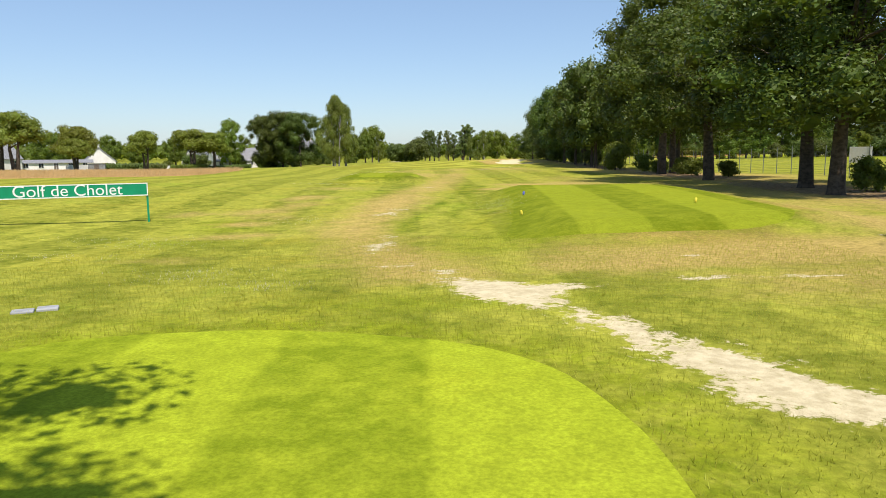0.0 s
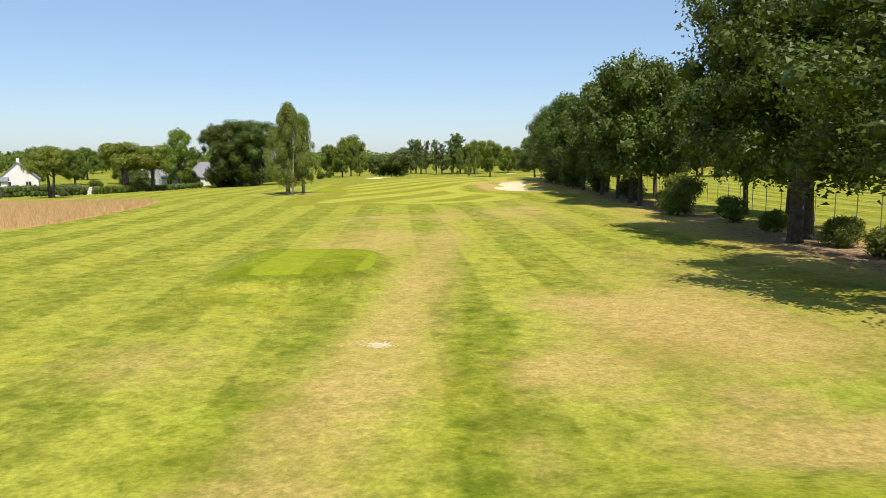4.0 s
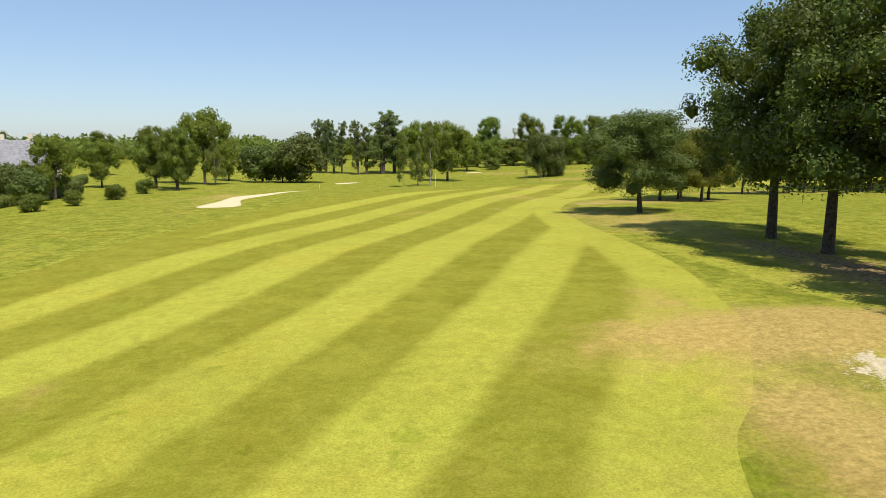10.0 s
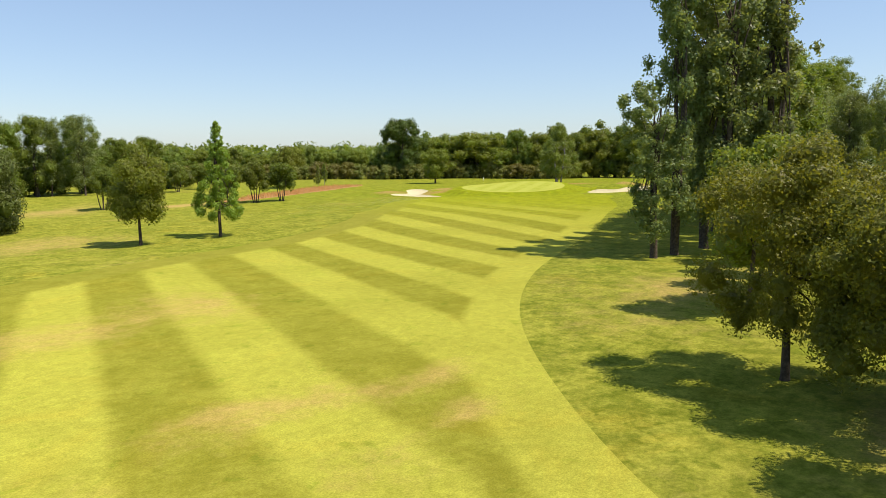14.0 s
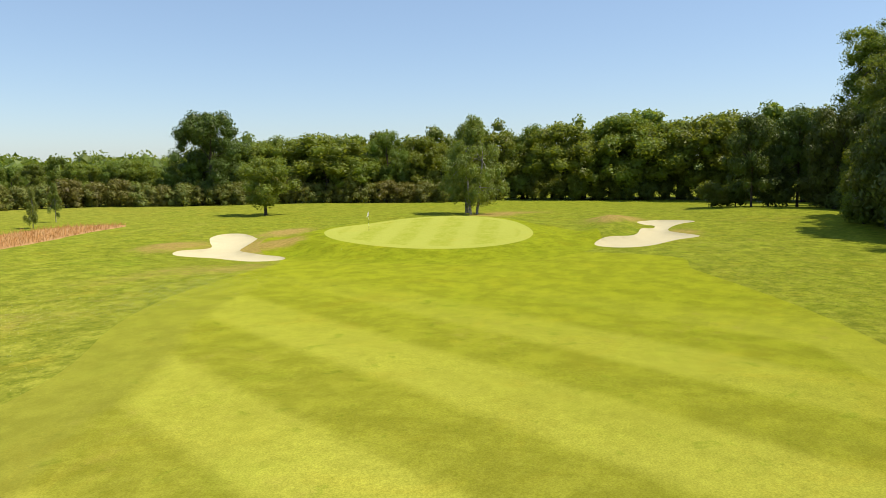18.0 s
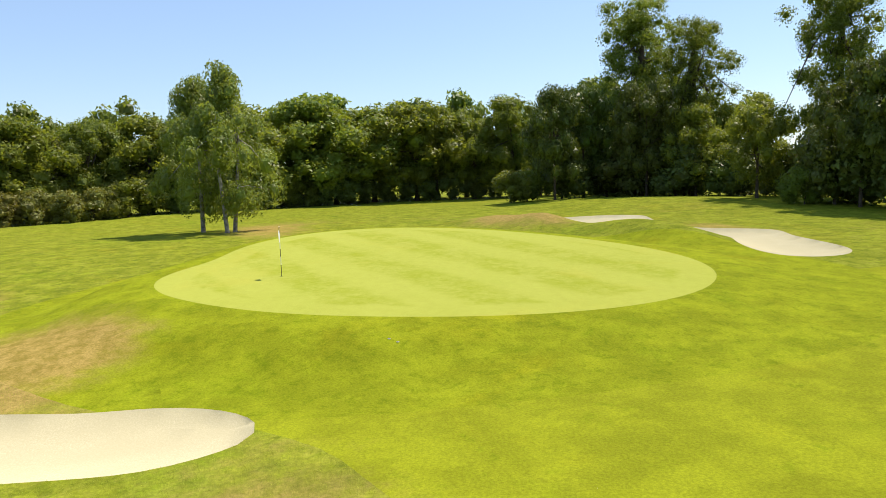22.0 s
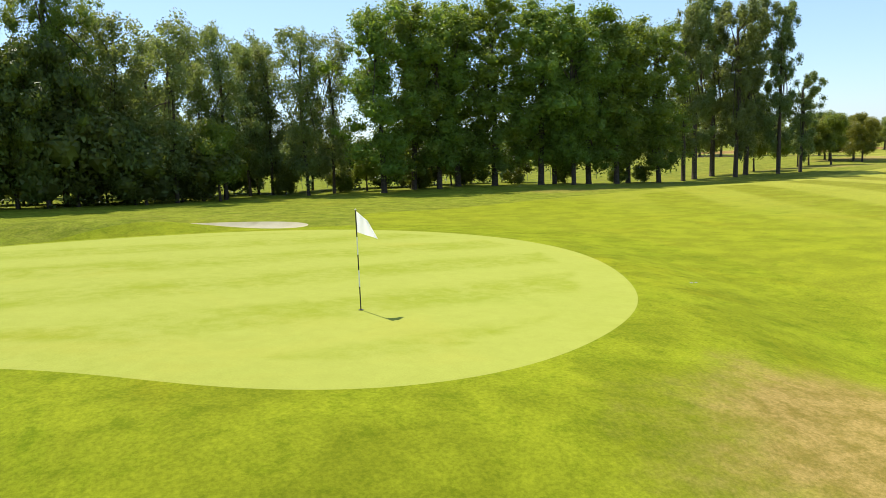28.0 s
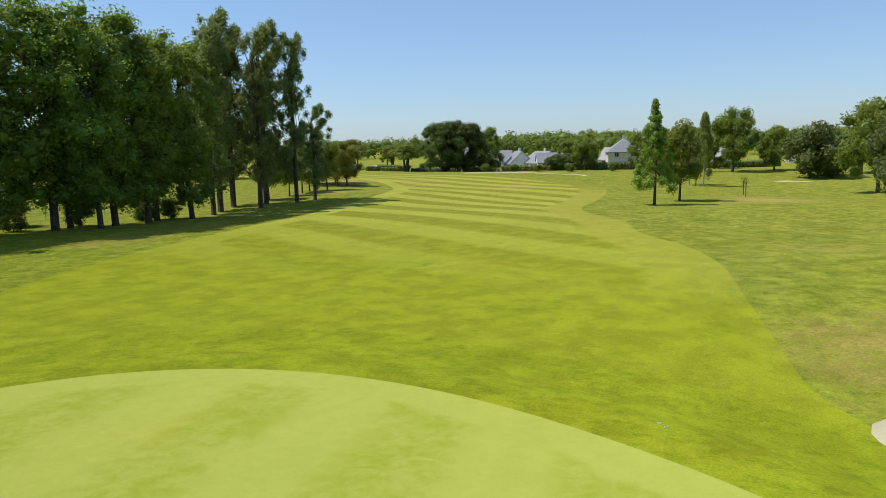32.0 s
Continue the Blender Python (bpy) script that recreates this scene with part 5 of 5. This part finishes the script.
def house(x, y, turn, w, d, eaves, ridge, hip=0.0, wall=M_WALL, label="white rendered house with a grey slate roof and garden side windows", chimney=0.3):
    """A house: body, roof with overhang, chimney, doors and windows on its four sides."""
    ob = tagged(new("house"), label, "house")
    ob.matrix_basis = pose(x, y, land1(x, y) - 0.1, 0, 0, turn)
    bm = bmesh.new()
    a, b = w / 2, d / 2
    v = [bm.verts.new(p) for p in ((-a, -b, 0), (a, -b, 0), (a, b, 0), (-a, b, 0), (-a, -b, eaves), (a, -b, eaves), (a, b, eaves), (-a, b, eaves))]
    for f in ((0, 1, 5, 4), (1, 2, 6, 5), (2, 3, 7, 6), (3, 0, 4, 7), (3, 2, 1, 0)):
        bm.faces.new([v[i] for i in f])
    if hip < 0.05:
        for s in (-a, a):
            q = [bm.verts.new(p) for p in ((s, -b, eaves), (s, b, eaves), (s, 0, ridge - 0.12))]
            bm.faces.new(q if s > 0 else q[::-1])
    part("wall", bm, wall, ob)
    bm = bmesh.new()
    o = 0.35
    drop = (ridge - eaves) / b * o
    r = a + (0.25 if hip < 0.05 else -hip * a)
    e = a + (0.25 if hip < 0.05 else o)
    low = eaves - drop
    for k in (0.0, -0.16):
        p = [bm.verts.new(q) for q in ((-e, -b - o, low + k), (e, -b - o, low + k), (e, b + o, low + k), (-e, b + o, low + k), (-r, 0, ridge + k), (r, 0, ridge + k))]
        for f in ((0, 1, 5, 4), (2, 3, 4, 5), (1, 2, 5), (3, 0, 4)):
            if hip < 0.05 and len(f) == 3:
                continue
            bm.faces.new([p[i] for i in (f if k == 0 else f[::-1])])
        if k == 0:
            top = p
        else:
            for i, j in ((0, 1), (1, 2), (2, 3), (3, 0)) if hip >= 0.05 else ((0, 1), (2, 3), (1, 5), (5, 2), (3, 4), (4, 0)):
                bm.faces.new((top[i], p[i], p[j], top[j]))
    bmesh.ops.recalc_face_normals(bm, faces=bm.faces)
    roof = part("roof", bm, M_SLATE, ob)
    if chimney:
        bm = box(bmesh.new(), chimney * a - 0.35, -0.3, ridge - 0.8, chimney * a + 0.35, 0.3, ridge + 0.9, 0.03)
        stack = part("chimney", bm, wall, roof)
    rows = 2 if eaves > 4 else 1
    for side, (length, half, ang) in enumerate(((w, b, 0), (d, a, 90), (w, b, 180), (d, a, 270))):
        n = max(1, int(length / 3.4))
        for row in range(rows):
            for k in range(n):
                m = pose(0, 0, 0, 0, 0, ang) @ pose((k - (n - 1) / 2) * length / n, -half, 0)
                door = row == 0 and k == n // 2 and side in (0, 2)
                ww, z0, z1 = (1.0, 0.05, 2.1) if door else (1.1, 0.95 + row * 2.7, 2.15 + row * 2.7)
                bm = bmesh.new()
                for x0, x1, q0, q1 in ((-ww / 2 - 0.08, -ww / 2, z0 - 0.08, z1 + 0.08), (ww / 2, ww / 2 + 0.08, z0 - 0.08, z1 + 0.08), (-ww / 2, ww / 2, z1, z1 + 0.08), (-ww / 2, ww / 2, z0 - 0.08, z0), (-0.03, 0.03, z0, z1)):
                    box(bm, x0, -0.06, max(q0, 0), x1, 0.02, q1)
                fr = part("door" if door else "window", bm, M_FRAME, ob)
                fr.matrix_basis = m
                part("door_leaf" if door else "pane", box(bmesh.new(), -ww / 2, -0.03, z0, ww / 2, 0.0, z1), M_DOOR if door else M_GLASS, fr)
    return ob


house(-62, 231, 40, 15, 9, 2.8, 6.2, label="long white single-storey house with a large grey slate roof")
house(-55, 236, 118, 8, 6, 2.7, 5.4, chimney=0)
house(-49.5, 260, 20, 11, 9, 5.2, 8.6, 0.55, M_CREAM, "cream two-storey villa with a hipped slate roof and chimney")
house(-73, 305, 10, 10, 9, 5.3, 8.8, 0.55, M_CREAM, "cream two-storey villa with a hipped slate roof among trees")
house(-71, 281, 60, 11, 8, 2.8, 6.0)
house(-96, 200, -63, 10, 8.0, 3.0, 6.6, label="white gabled house with a steep dark slate roof")
house(-101, 187, 27, 17, 5, 2.3, 3.0, chimney=0, label="long low white outbuilding beside a gabled house")
house(-66, 221, 35, 11, 8, 2.8, 6.6)
house(-112, 176, 70, 12, 8.5, 3.0, 7.2)
house(-84, 250, 75, 12, 8, 2.8, 6.6)


def garden_shed(x, y, turn, w, d, height):
    ob = tagged(new("garden_shed"), "small grey garden shed with a shallow roof", "shed")
    ob.matrix_basis = pose(x, y, land1(x, y) - 0.05, 0, 0, turn)
    part("wall", box(bmesh.new(), -w / 2, -d / 2, 0, w / 2, d / 2, height, 0.02), M_SLATE, ob)
    part("roof", box(bmesh.new(), -w / 2 - 0.15, -d / 2 - 0.15, height + 0.002, w / 2 + 0.15, d / 2 + 0.15, height + 0.12, 0.03), M_WALL, ob)
    part("door", box(bmesh.new(), -0.45, -d / 2 - 0.04, 0.05, 0.45, -d / 2 - 0.004, 1.75, 0.01), M_DOOR, ob)


garden_shed(-72, 149, 20, 3.2, 2.4, 1.9)


def garden_wall(x0, y0, x1, y1, height):
    a, b = Vector((x0, y0)), Vector((x1, y1))
    n = max(1, round((b - a).length / 2.5))
    ob = tagged(new("garden_wall"), "pale concrete panel garden wall with posts", "wall")
    ob.matrix_basis = pose(x0, y0, land1(x0, y0) - 0.1, 0, 0, math.degrees(math.atan2(y1 - y0, x1 - x0)))
    step = (b - a).length / n
    for i in range(n):
        part("wall_panel", box(bmesh.new(), i * step + 0.06, -0.03, 0, (i + 1) * step - 0.06, 0.03, height, 0.01), M_WALL, ob)
        part("wall_post", box(bmesh.new(), i * step - 0.06, -0.07, 0, i * step + 0.06, 0.07, height + 0.08, 0.01), M_WALL, ob)


garden_wall(-80, 152, -72, 168, 1.7)
garden_wall(-72, 168, -66, 176, 1.6)


def hedge(x0, y0, x1, y1, height, thick, mat, label):
    """A clipped hedge: a box-shaped cloud of leaves."""
    rng = np.random.default_rng(int(abs(x0 * 7 + y0 * 3)))
    length = math.hypot(x1 - x0, y1 - y0)
    n = max(3, int(length / 0.8))
    lobes = [((i + 0.5) * length / n, rng.uniform(-0.15, 0.15), z, thick * 0.55) for i in range(n) for z in np.linspace(thick * 0.4, height - thick * 0.5, max(2, int(height / 0.8)))]
    lv, lf = leaf_cloud(rng, lobes, int(length * height * 45), 0.2, 1.0)
    cv, cf = lobe_cores(rng, lobes, 0.9)
    ob = new("hedge", mesh_of("hedge", np.concatenate([lv, cv]).tolist(), lf.tolist() + (cf + len(lv)).tolist(), [mat]))
    ob.matrix_basis = pose(x0, y0, land1(x0, y0) - 0.05, 0, 0, math.degrees(math.atan2(y1 - y0, x1 - x0)))
    return tagged(ob, label, "hedge")


hedge(-64, 168, -60, 182, 1.7, 1.3, M_HEDGE, "clipped green garden hedge at the edge of the course")
hedge(-66, 160, -64.5, 166.5, 1.9, 1.4, M_DARK, "dark clipped hedge beside the garden wall")
hedge(-76, 158, -68, 171, 2.2, 1.5, M_DARK, "dark clipped hedge in front of the white houses")
hedge(-60, 183, -55, 205, 1.4, 1.2, M_DARK, "low dark hedge in front of the houses")
hedge(-53, 207, -48, 222, 1.8, 1.4, M_HEDGE, "clipped green garden hedge at the edge of the course")
hedge(-46, 224, -42, 246, 2.0, 1.6, M_HEDGE, "tall leafy hedge behind the fairway bunker")
hedge(-42, 246, -44, 268, 2.2, 1.6, M_DARK, "dark leafy hedge in front of the villas")
hedge(-48, 270, -54, 300, 2.0, 1.6, M_HEDGE, "clipped green garden hedge at the edge of the course")
plant_all("oakfar", [(-100, 215, 10.5, 1.0), (-108, 200, 11, 1.0), (-118, 190, 10, 1.1), (-125, 170, 11, 1.0), (-130, 150, 10, 1.1), (-110, 140, 9, 1.1), (-96, 226, 10, 1.0), (-120, 215, 11, 1.0), (-104, 250, 10, 1), (-98, 275, 10, 1), (-92, 300, 10, 1)], "garden trees")
plant_all("bush", [(-50, 212, 2.4, 1.3), (-44, 214, 2.0, 1.3), (-39, 222, 2.6, 1.2), (-37, 232, 2.4, 1.3), (-35, 240, 2.2, 1.2), (-33, 250, 2.5, 1.2), (-32, 262, 2.6, 1.2), (-55, 240, 3.0, 1.2), (-47, 262, 2.6, 1.2), (-75, 172, 2.6, 1.2), (-70, 182, 3.2, 1.0)], "garden shrubs")
plant_all("darkbush", [(-44.5, 246, 5.2, 1.2), (-41, 242.5, 4.6, 1.2), (-47.5, 250, 5.6, 1.1), (-66, 196, 4.6, 1.2), (-70, 200, 5.0, 1.2), (-61, 214, 4.4, 1.2)], "garden thicket", "tall dark garden shrub in front of a house")

# ---- wire fences ----
M_STEEL = plain("galvanised_steel", (0.16, 0.18, 0.17), (0.26, 0.28, 0.27), 6.0, 0.5, 0.5, 0.6)


def wire_fence(pts, spacing, height, label):
    ob = tagged(new("wire_fence"), label, "fence")
    x0, y0 = pts[0]
    ob.matrix_basis = Matrix.Translation((x0, y0, 0))
    post = None
    spots = []
    for (ax, ay), (bx, by) in zip(pts, pts[1:]):
        n = max(1, round(math.hypot(bx - ax, by - ay) / spacing))
        spots += [(ax + (bx - ax) * k / n, ay + (by - ay) * k / n) for k in range(n)]
    spots.append(pts[-1])
    for x, y in spots:
        z = land1(x, y)
        if post is None:
            p = part("post", cyl(bmesh.new(), 0.035, 0.035, -0.3, height, 8), M_STEEL, ob)
            post = p.data
        else:
            p = link_part("post", post, ob)
        p.matrix_basis = Matrix.Translation((x - x0, y - y0, z))
    for k in range(7):
        hz = 0.12 + (height - 0.2) * k / 6
        path = [(x - x0, y - y0, land1(x, y) + hz) for x, y in spots]
        v, f = tube(path, [0.006] * len(path), 4)
        link_part("wire", mesh_of("fence_wire", v, f, [M_STEEL]), ob)
    return ob


wire_fence([(32.4, 8), (32.2, 60), (32.6, 110), (33.5, 165)], 3.0, 2.5, "tall grey wire fence on steel posts along the playing field")
wire_fence([(96, 234), (132, 231), (152, 229)], 3.6, 1.9, "grey wire field fence behind the plane trees")



def notice_board(x, y, turn):
    ob = tagged(new("notice_board"), "white panel hung on two posts beside the field fence", "board")
    ob.matrix_basis = pose(x, y, land1(x, y), 0, 0, turn)
    part("panel", box(bmesh.new(), -0.85, -0.02, 1.15, 0.85, 0.02, 2.35, 0.01), M_FRAME, ob)
    for s in (-0.8, 0.8):
        part("post", cyl(bmesh.new(), 0.03, 0.03, -0.3, 2.4, 8, s, 0.055), M_STEEL, ob)


notice_board(31.9, 54.5, -60)

# ---- sign, tee furniture ----
M_SIGN = plain("green_enamel", (0.0, 0.235, 0.11), (0.0, 0.27, 0.13), 2.0, 0.4, 0.4)


def text_mesh(body, size, depth):
    cu = bpy.data.curves.new("letters", "FONT")
    cu.body, cu.size, cu.extrude, cu.align_x, cu.align_y = body, size, depth, "CENTER", "CENTER"
    tmp = new("letters_tmp", cu)
    me = bpy.data.meshes.new_from_object(tmp.evaluated_get(bpy.context.evaluated_depsgraph_get()))
    bpy.data.objects.remove(tmp)
    return me


def course_sign():
    """The long green name board by the first tee."""
    right, left = Vector((-12.6, 30.4)), Vector((-18.0, 27.8))
    mid = (right + left) / 2
    length = (right - left).length
    ob = tagged(new("course_sign"), "long green board with white border and lettering on green posts", "sign")
    ob.matrix_basis = pose(mid.x, mid.y, land1(mid.x, mid.y), 0, 0, math.degrees(math.atan2(right.y - left.y, right.x - left.x)))
    a = length / 2
    board = part("board", box(bmesh.new(), -a, -0.02, 1.12, a, 0.02, 1.66, 0.01), M_SIGN, ob)
    for x0, x1, z0, z1 in ((-a, a, 1.62, 1.66), (-a, a, 1.12, 1.16), (-a, -a + 0.04, 1.16, 1.62), (a - 0.04, a, 1.16, 1.62)):
        part("border", box(bmesh.new(), x0, -0.028, z0, x1, -0.021, z1), M_WHITE, board)
    for s in (-a + 0.03, a - 0.03):
        part("post", box(bmesh.new(), s - 0.04, 0.022, -0.3, s + 0.04, 0.09, 1.64, 0.008), M_SIGN, ob)
    me = text_mesh("Golf de Cholet", 0.66, 0.004)
    bm = bmesh.new()
    bm.from_mesh(me)
    left_over = set(bm.verts)
    while left_over:
        todo, piece = [left_over.pop()], []
        while todo:
            v = todo.pop()
            piece.append(v)
            for e in v.link_edges:
                w = e.other_vert(v)
                if w in left_over:
                    left_over.discard(w)
                    todo.append(w)
        index = {v: i for i, v in enumerate(piece)}
        faces = [[index[v] for v in f.verts] for f in bm.faces if f.verts[0] in index]
        link_part("letter", mesh_of("letter", [v.co.copy() for v in piece], faces, [M_WHITE]), board, pose(0.0, -0.027, 1.39, 90, 0, 0))
    bm.free()


course_sign()
M_YELLOW = plain("yellow_plastic", (0.75, 0.62, 0.06), (0.85, 0.72, 0.10), 9.0, 0.45)
M_BLUE = plain("blue_plastic", (0.10, 0.14, 0.5), (0.14, 0.2, 0.6), 9.0, 0.45)


def tee_marker(x, y, mat, colour, lean):
    ob = tagged(new("tee_marker"), "small %s plastic tee marker standing on the mown tee" % colour, "tee marker", "tee markers")
    ob.matrix_basis = pose(x, y, land1(x, y), 0, lean, 20)
    bm = bmesh.new()
    rings = ((0.012, -0.06), (0.012, 0.0), (0.035, 0.015), (0.048, 0.05), (0.05, 0.10), (0.045, 0.15), (0.03, 0.18), (0.0, 0.19))
    prev = None
    for r, z in rings:
        ringv = [bm.verts.new((r * math.cos(k * math.pi / 6), r * math.sin(k * math.pi / 6), z)) for k in range(12)] if r else [bm.verts.new((0, 0, z))]
        if prev:
            for k in range(12):
                q = (prev[k], prev[(k + 1) % 12], ringv[(k + 1) % 12], ringv[k]) if r else (prev[k], prev[(k + 1) % 12], ringv[0])
                bm.faces.new(q)
        prev = ringv
    part("body", bm, mat, ob)
    part("spike", cyl(bmesh.new(), 0.004, 0.008, -0.12, -0.05, 8), M_STEEL, ob)


tee_marker(3.05, 27.2, M_YELLOW, "yellow", -14)
tee_marker(9.5, 26.6, M_YELLOW, "yellow", 4)
tee_marker(3.8, 33.3, M_BLUE, "blue", 5)
M_STONE = plain("pale_stone", (0.24, 0.25, 0.26), (0.38, 0.39, 0.4), 4.0, 0.8, 0.3, relief=0.02)


def tee_plate(x, y, turn):
    """A flat stone marker made of two slabs."""
    ob = tagged(new("tee_plate"), "flat pale grey stone slabs set in the grass beside the tee", "stone slab")
    ob.matrix_basis = pose(x, y, land1(x, y), 0, 0, turn)
    part("slab", box(bmesh.new(), -0.30, -0.16, -0.05, 0.02, 0.12, 0.035, 0.015), M_STONE, ob)
    part("slab", box(bmesh.new(), 0.05, -0.10, -0.05, 0.36, 0.18, 0.04, 0.015), M_STONE, ob)


tee_plate(-6.5, 11.0, 25)



def sprinkler_cover(x, y):
    """The round lid of a pop-up sprinkler, flush with the turf."""
    ob = tagged(new("sprinkler_cover"), "small round grey sprinkler lid set in the mown turf", "sprinkler", "sprinkler lids")
    ob.matrix_basis = Matrix.Translation((x, y, land1(x, y)))
    part("lid", cyl(bmesh.new(), 0.05, 0.046, -0.05, 0.008, 14), M_STONE, ob)
    part("cap", cyl(bmesh.new(), 0.018, 0.015, 0.0085, 0.011, 10), M_BLACK, ob, "dark centre cap")


SPRINKLERS = [(136.9, 310.5), (136.6, 310.3)]
for sx, sy in SPRINKLERS:
    sprinkler_cover(sx, sy)

# ---- water tower on the skyline ----
M_CONCRETE = plain("pale_concrete", (0.55, 0.55, 0.54), (0.66, 0.66, 0.65), 0.05, 0.8, 0.2)


def water_tower(x, y):
    ob = tagged(new("water_tower"), "white concrete water tower on the far skyline", "water tower")
    ob.matrix_basis = Matrix.Translation((x, y, land1(x, y)))
    part("shaft", cyl(bmesh.new(), 6.5, 5.8, -2, 26, 24), M_CONCRETE, ob)
    bm = cyl(bmesh.new(), 5.8, 8.6, 26, 30, 24)
    cyl(bm, 8.6, 8.6, 30, 38, 24)
    part("tank", bm, M_CONCRETE, ob)


water_tower(352, 1590)


# ---- flags of the neighbouring greens, stakes ----
M_RED = plain("red_cloth", (0.5, 0.03, 0.03), (0.6, 0.05, 0.05), 9.0, 0.8)
flagstick(228, 172, M_RED, 30, False)
flagstick(-5.9, 363.0, M_CLOTH, 60, False).name = "golf_flag"


def distance_post(x, y, height, mat, label):
    ob = tagged(new("marker_post"), label, "marker post")
    ob.matrix_basis = Matrix.Translation((x, y, land1(x, y)))
    part("post", cyl(bmesh.new(), 0.035, 0.03, -0.3, height, 10), mat, ob)
    part("cap", cyl(bmesh.new(), 0.036, 0.02, height + 0.001, height + 0.05, 10), M_BLACK, ob, "black cap")


distance_post(16.8, 282.3, 2.6, M_WHITE, "slim white post beside the birch trees")
distance_post(-5.5, 278.8, 0.9, M_YELLOW, "short yellow distance post with a black cap on the fairway edge")
M_STAKE = plain("stake_wood", (0.20, 0.13, 0.07), (0.32, 0.22, 0.13), 6.0, 0.85)


def staked_sapling(x, y):
    ob = tagged(new("staked_sapling"), "young bare sapling tied between two wooden stakes", "sapling", "staked saplings")
    ob.matrix_basis = Matrix.Translation((x, y, land1(x, y)))
    v, f = tube([(0, 0, -0.2), (0.04, 0.02, 1.2), (-0.03, 0.05, 2.5)], [0.03, 0.024, 0.01], 6)
    link_part("stem", mesh_of("sapling_stem", v, f, [M_BARK]), ob)
    for s in (-0.25, 0.25):
        part("stake", cyl(bmesh.new(), 0.045, 0.045, -0.3, 2.1, 8, s), M_STAKE, ob)
    part("crossbar", box(bmesh.new(), -0.25, -0.03, 1.95, 0.25, 0.03, 2.03, 0.01), M_STAKE, ob)
    rng = np.random.default_rng(int(x * 10))
    lv, lf = leaf_cloud(rng, [(0, 0, 2.3, 0.45), (0.1, 0.1, 1.8, 0.35)], 160, 0.14)
    link_part("leaves", mesh_of("sapling_leaves", lv.tolist(), lf.tolist(), [M_OLIVE]), ob)


staked_sapling(40, 301.5)
staked_sapling(43.5, 302.2)


# ---- long grass, rough blades, clover ----
def blades(name, spots, height, width, mat, label, lean=0.35, seed=1):
    """Grass as thin three-cornered blades, one sheet."""
    rng = np.random.default_rng(seed)
    x, y = spots[:, 0], spots[:, 1]
    z = land(x, y)
    n = len(x)
    a = rng.uniform(0, 2 * np.pi, n)
    hh = height * rng.uniform(0.5, 1.25, n)
    dx, dy = np.cos(a) * width, np.sin(a) * width
    lx, ly = rng.normal(0, lean, n) * hh, rng.normal(0, lean, n) * hh
    vs = np.stack([np.stack([x - dx, y - dy, z - 0.01], 1), np.stack([x + dx, y + dy, z - 0.01], 1), np.stack([x + lx, y + ly, z + hh], 1)], 1).reshape(-1, 3)
    me = mesh_of(name, vs.tolist(), np.arange(n * 3).reshape(-1, 3).tolist(), [mat])
    return tagged(new(name, me), label, "grass", kind="stuff")


def scatter(rng, n, x0, x1, y0, y1, keep=(), avoid=()):
    p = np.stack([rng.uniform(x0, x1, n), rng.uniform(y0, y1, n)], 1)
    ok = np.ones(n, bool)
    if keep:
        ok = np.zeros(n, bool)
        for k in keep:
            ok |= inside(k, p[:, 0], p[:, 1])
    for k in avoid:
        ok &= ~inside(k, p[:, 0], p[:, 1])
    return p[ok]


M_BLADE = leaf_material("grass_blade", (0.27, 0.30, 0.04), hue=0.025, through=0.3, gloss=0.2)
M_CLOVER = leaf_material("clover_flower", (0.46, 0.46, 0.32), hue=0.01, through=0.2, gloss=0.1)
RB = np.random.default_rng(303)
blades("long_dry_grass", scatter(RB, 90000, -88, -30, 76, 136, [FESCUE_1]), 0.55, 0.014, M_STRAWLEAF, "long reddish brown dry grass beside the fairway", seed=2)
blades("long_dry_grass", scatter(RB, 40000, 76, 174, 330, 366, [FESCUE_2]), 0.55, 0.03, M_REDGRASS, "long reddish brown dry grass before the wood", seed=3)
blades("rough_blades", scatter(RB, 90000, -10, 10, 3.5, 24, (), [TEE_1, PATH_D, TEE_2]), 0.055, 0.005, M_BLADE, "tufted green rough grass round the first tee", 0.5, 4)
blades("rough_blades", scatter(RB, 60000, 126, 146, 312, 333, (), [GREEN, APRON, BUNKERS[2], FAIRWAY]), 0.045, 0.005, M_BLADE, "tufted green rough grass round the bunker", 0.5, 5)
CLOVER = [(-3.5, 13.5, 0.5, 0.4, 160), (-5.6, 15.8, 0.8, 0.4, 200), (-9.7, 22.6, 1.2, 0.6, 260), (-10.8, 24.3, 1.5, 0.6, 260), (-10.8, 19.3, 1.2, 0.6, 200), (-5.5, 14.6, 0.6, 0.4, 160), (-5.7, 29.7, 0.7, 0.7, 200), (2.6, 32.2, 0.5, 1.6, 420), (-9.2, 56.6, 1.5, 1.0, 500), (-8.9, 64.2, 0.7, 1.6, 400),
          (-7.1, 90.7, 0.8, 0.8, 260), (-9.9, 94.6, 0.8, 1.0, 200), (5.1, 91.2, 0.6, 1.0, 200), (11.8, 119.8, 1.2, 1.5, 400), (9.2, 110.5, 1.0, 1.0, 260), (116.5, 310.5, 3.2, 1.6, 2600), (110, 308.5, 4.0, 1.4, 1500), (102, 313, 6, 2.5, 1600), (93, 306, 4, 2.5, 1200)]
blades("clover_patch", np.concatenate([RB.normal((cx, cy), (sx, sy), (k, 2)) for cx, cy, sx, sy, k in CLOVER]), 0.04, 0.009, M_CLOVER, "white clover flowers scattered in the grass", 0.2, 6)
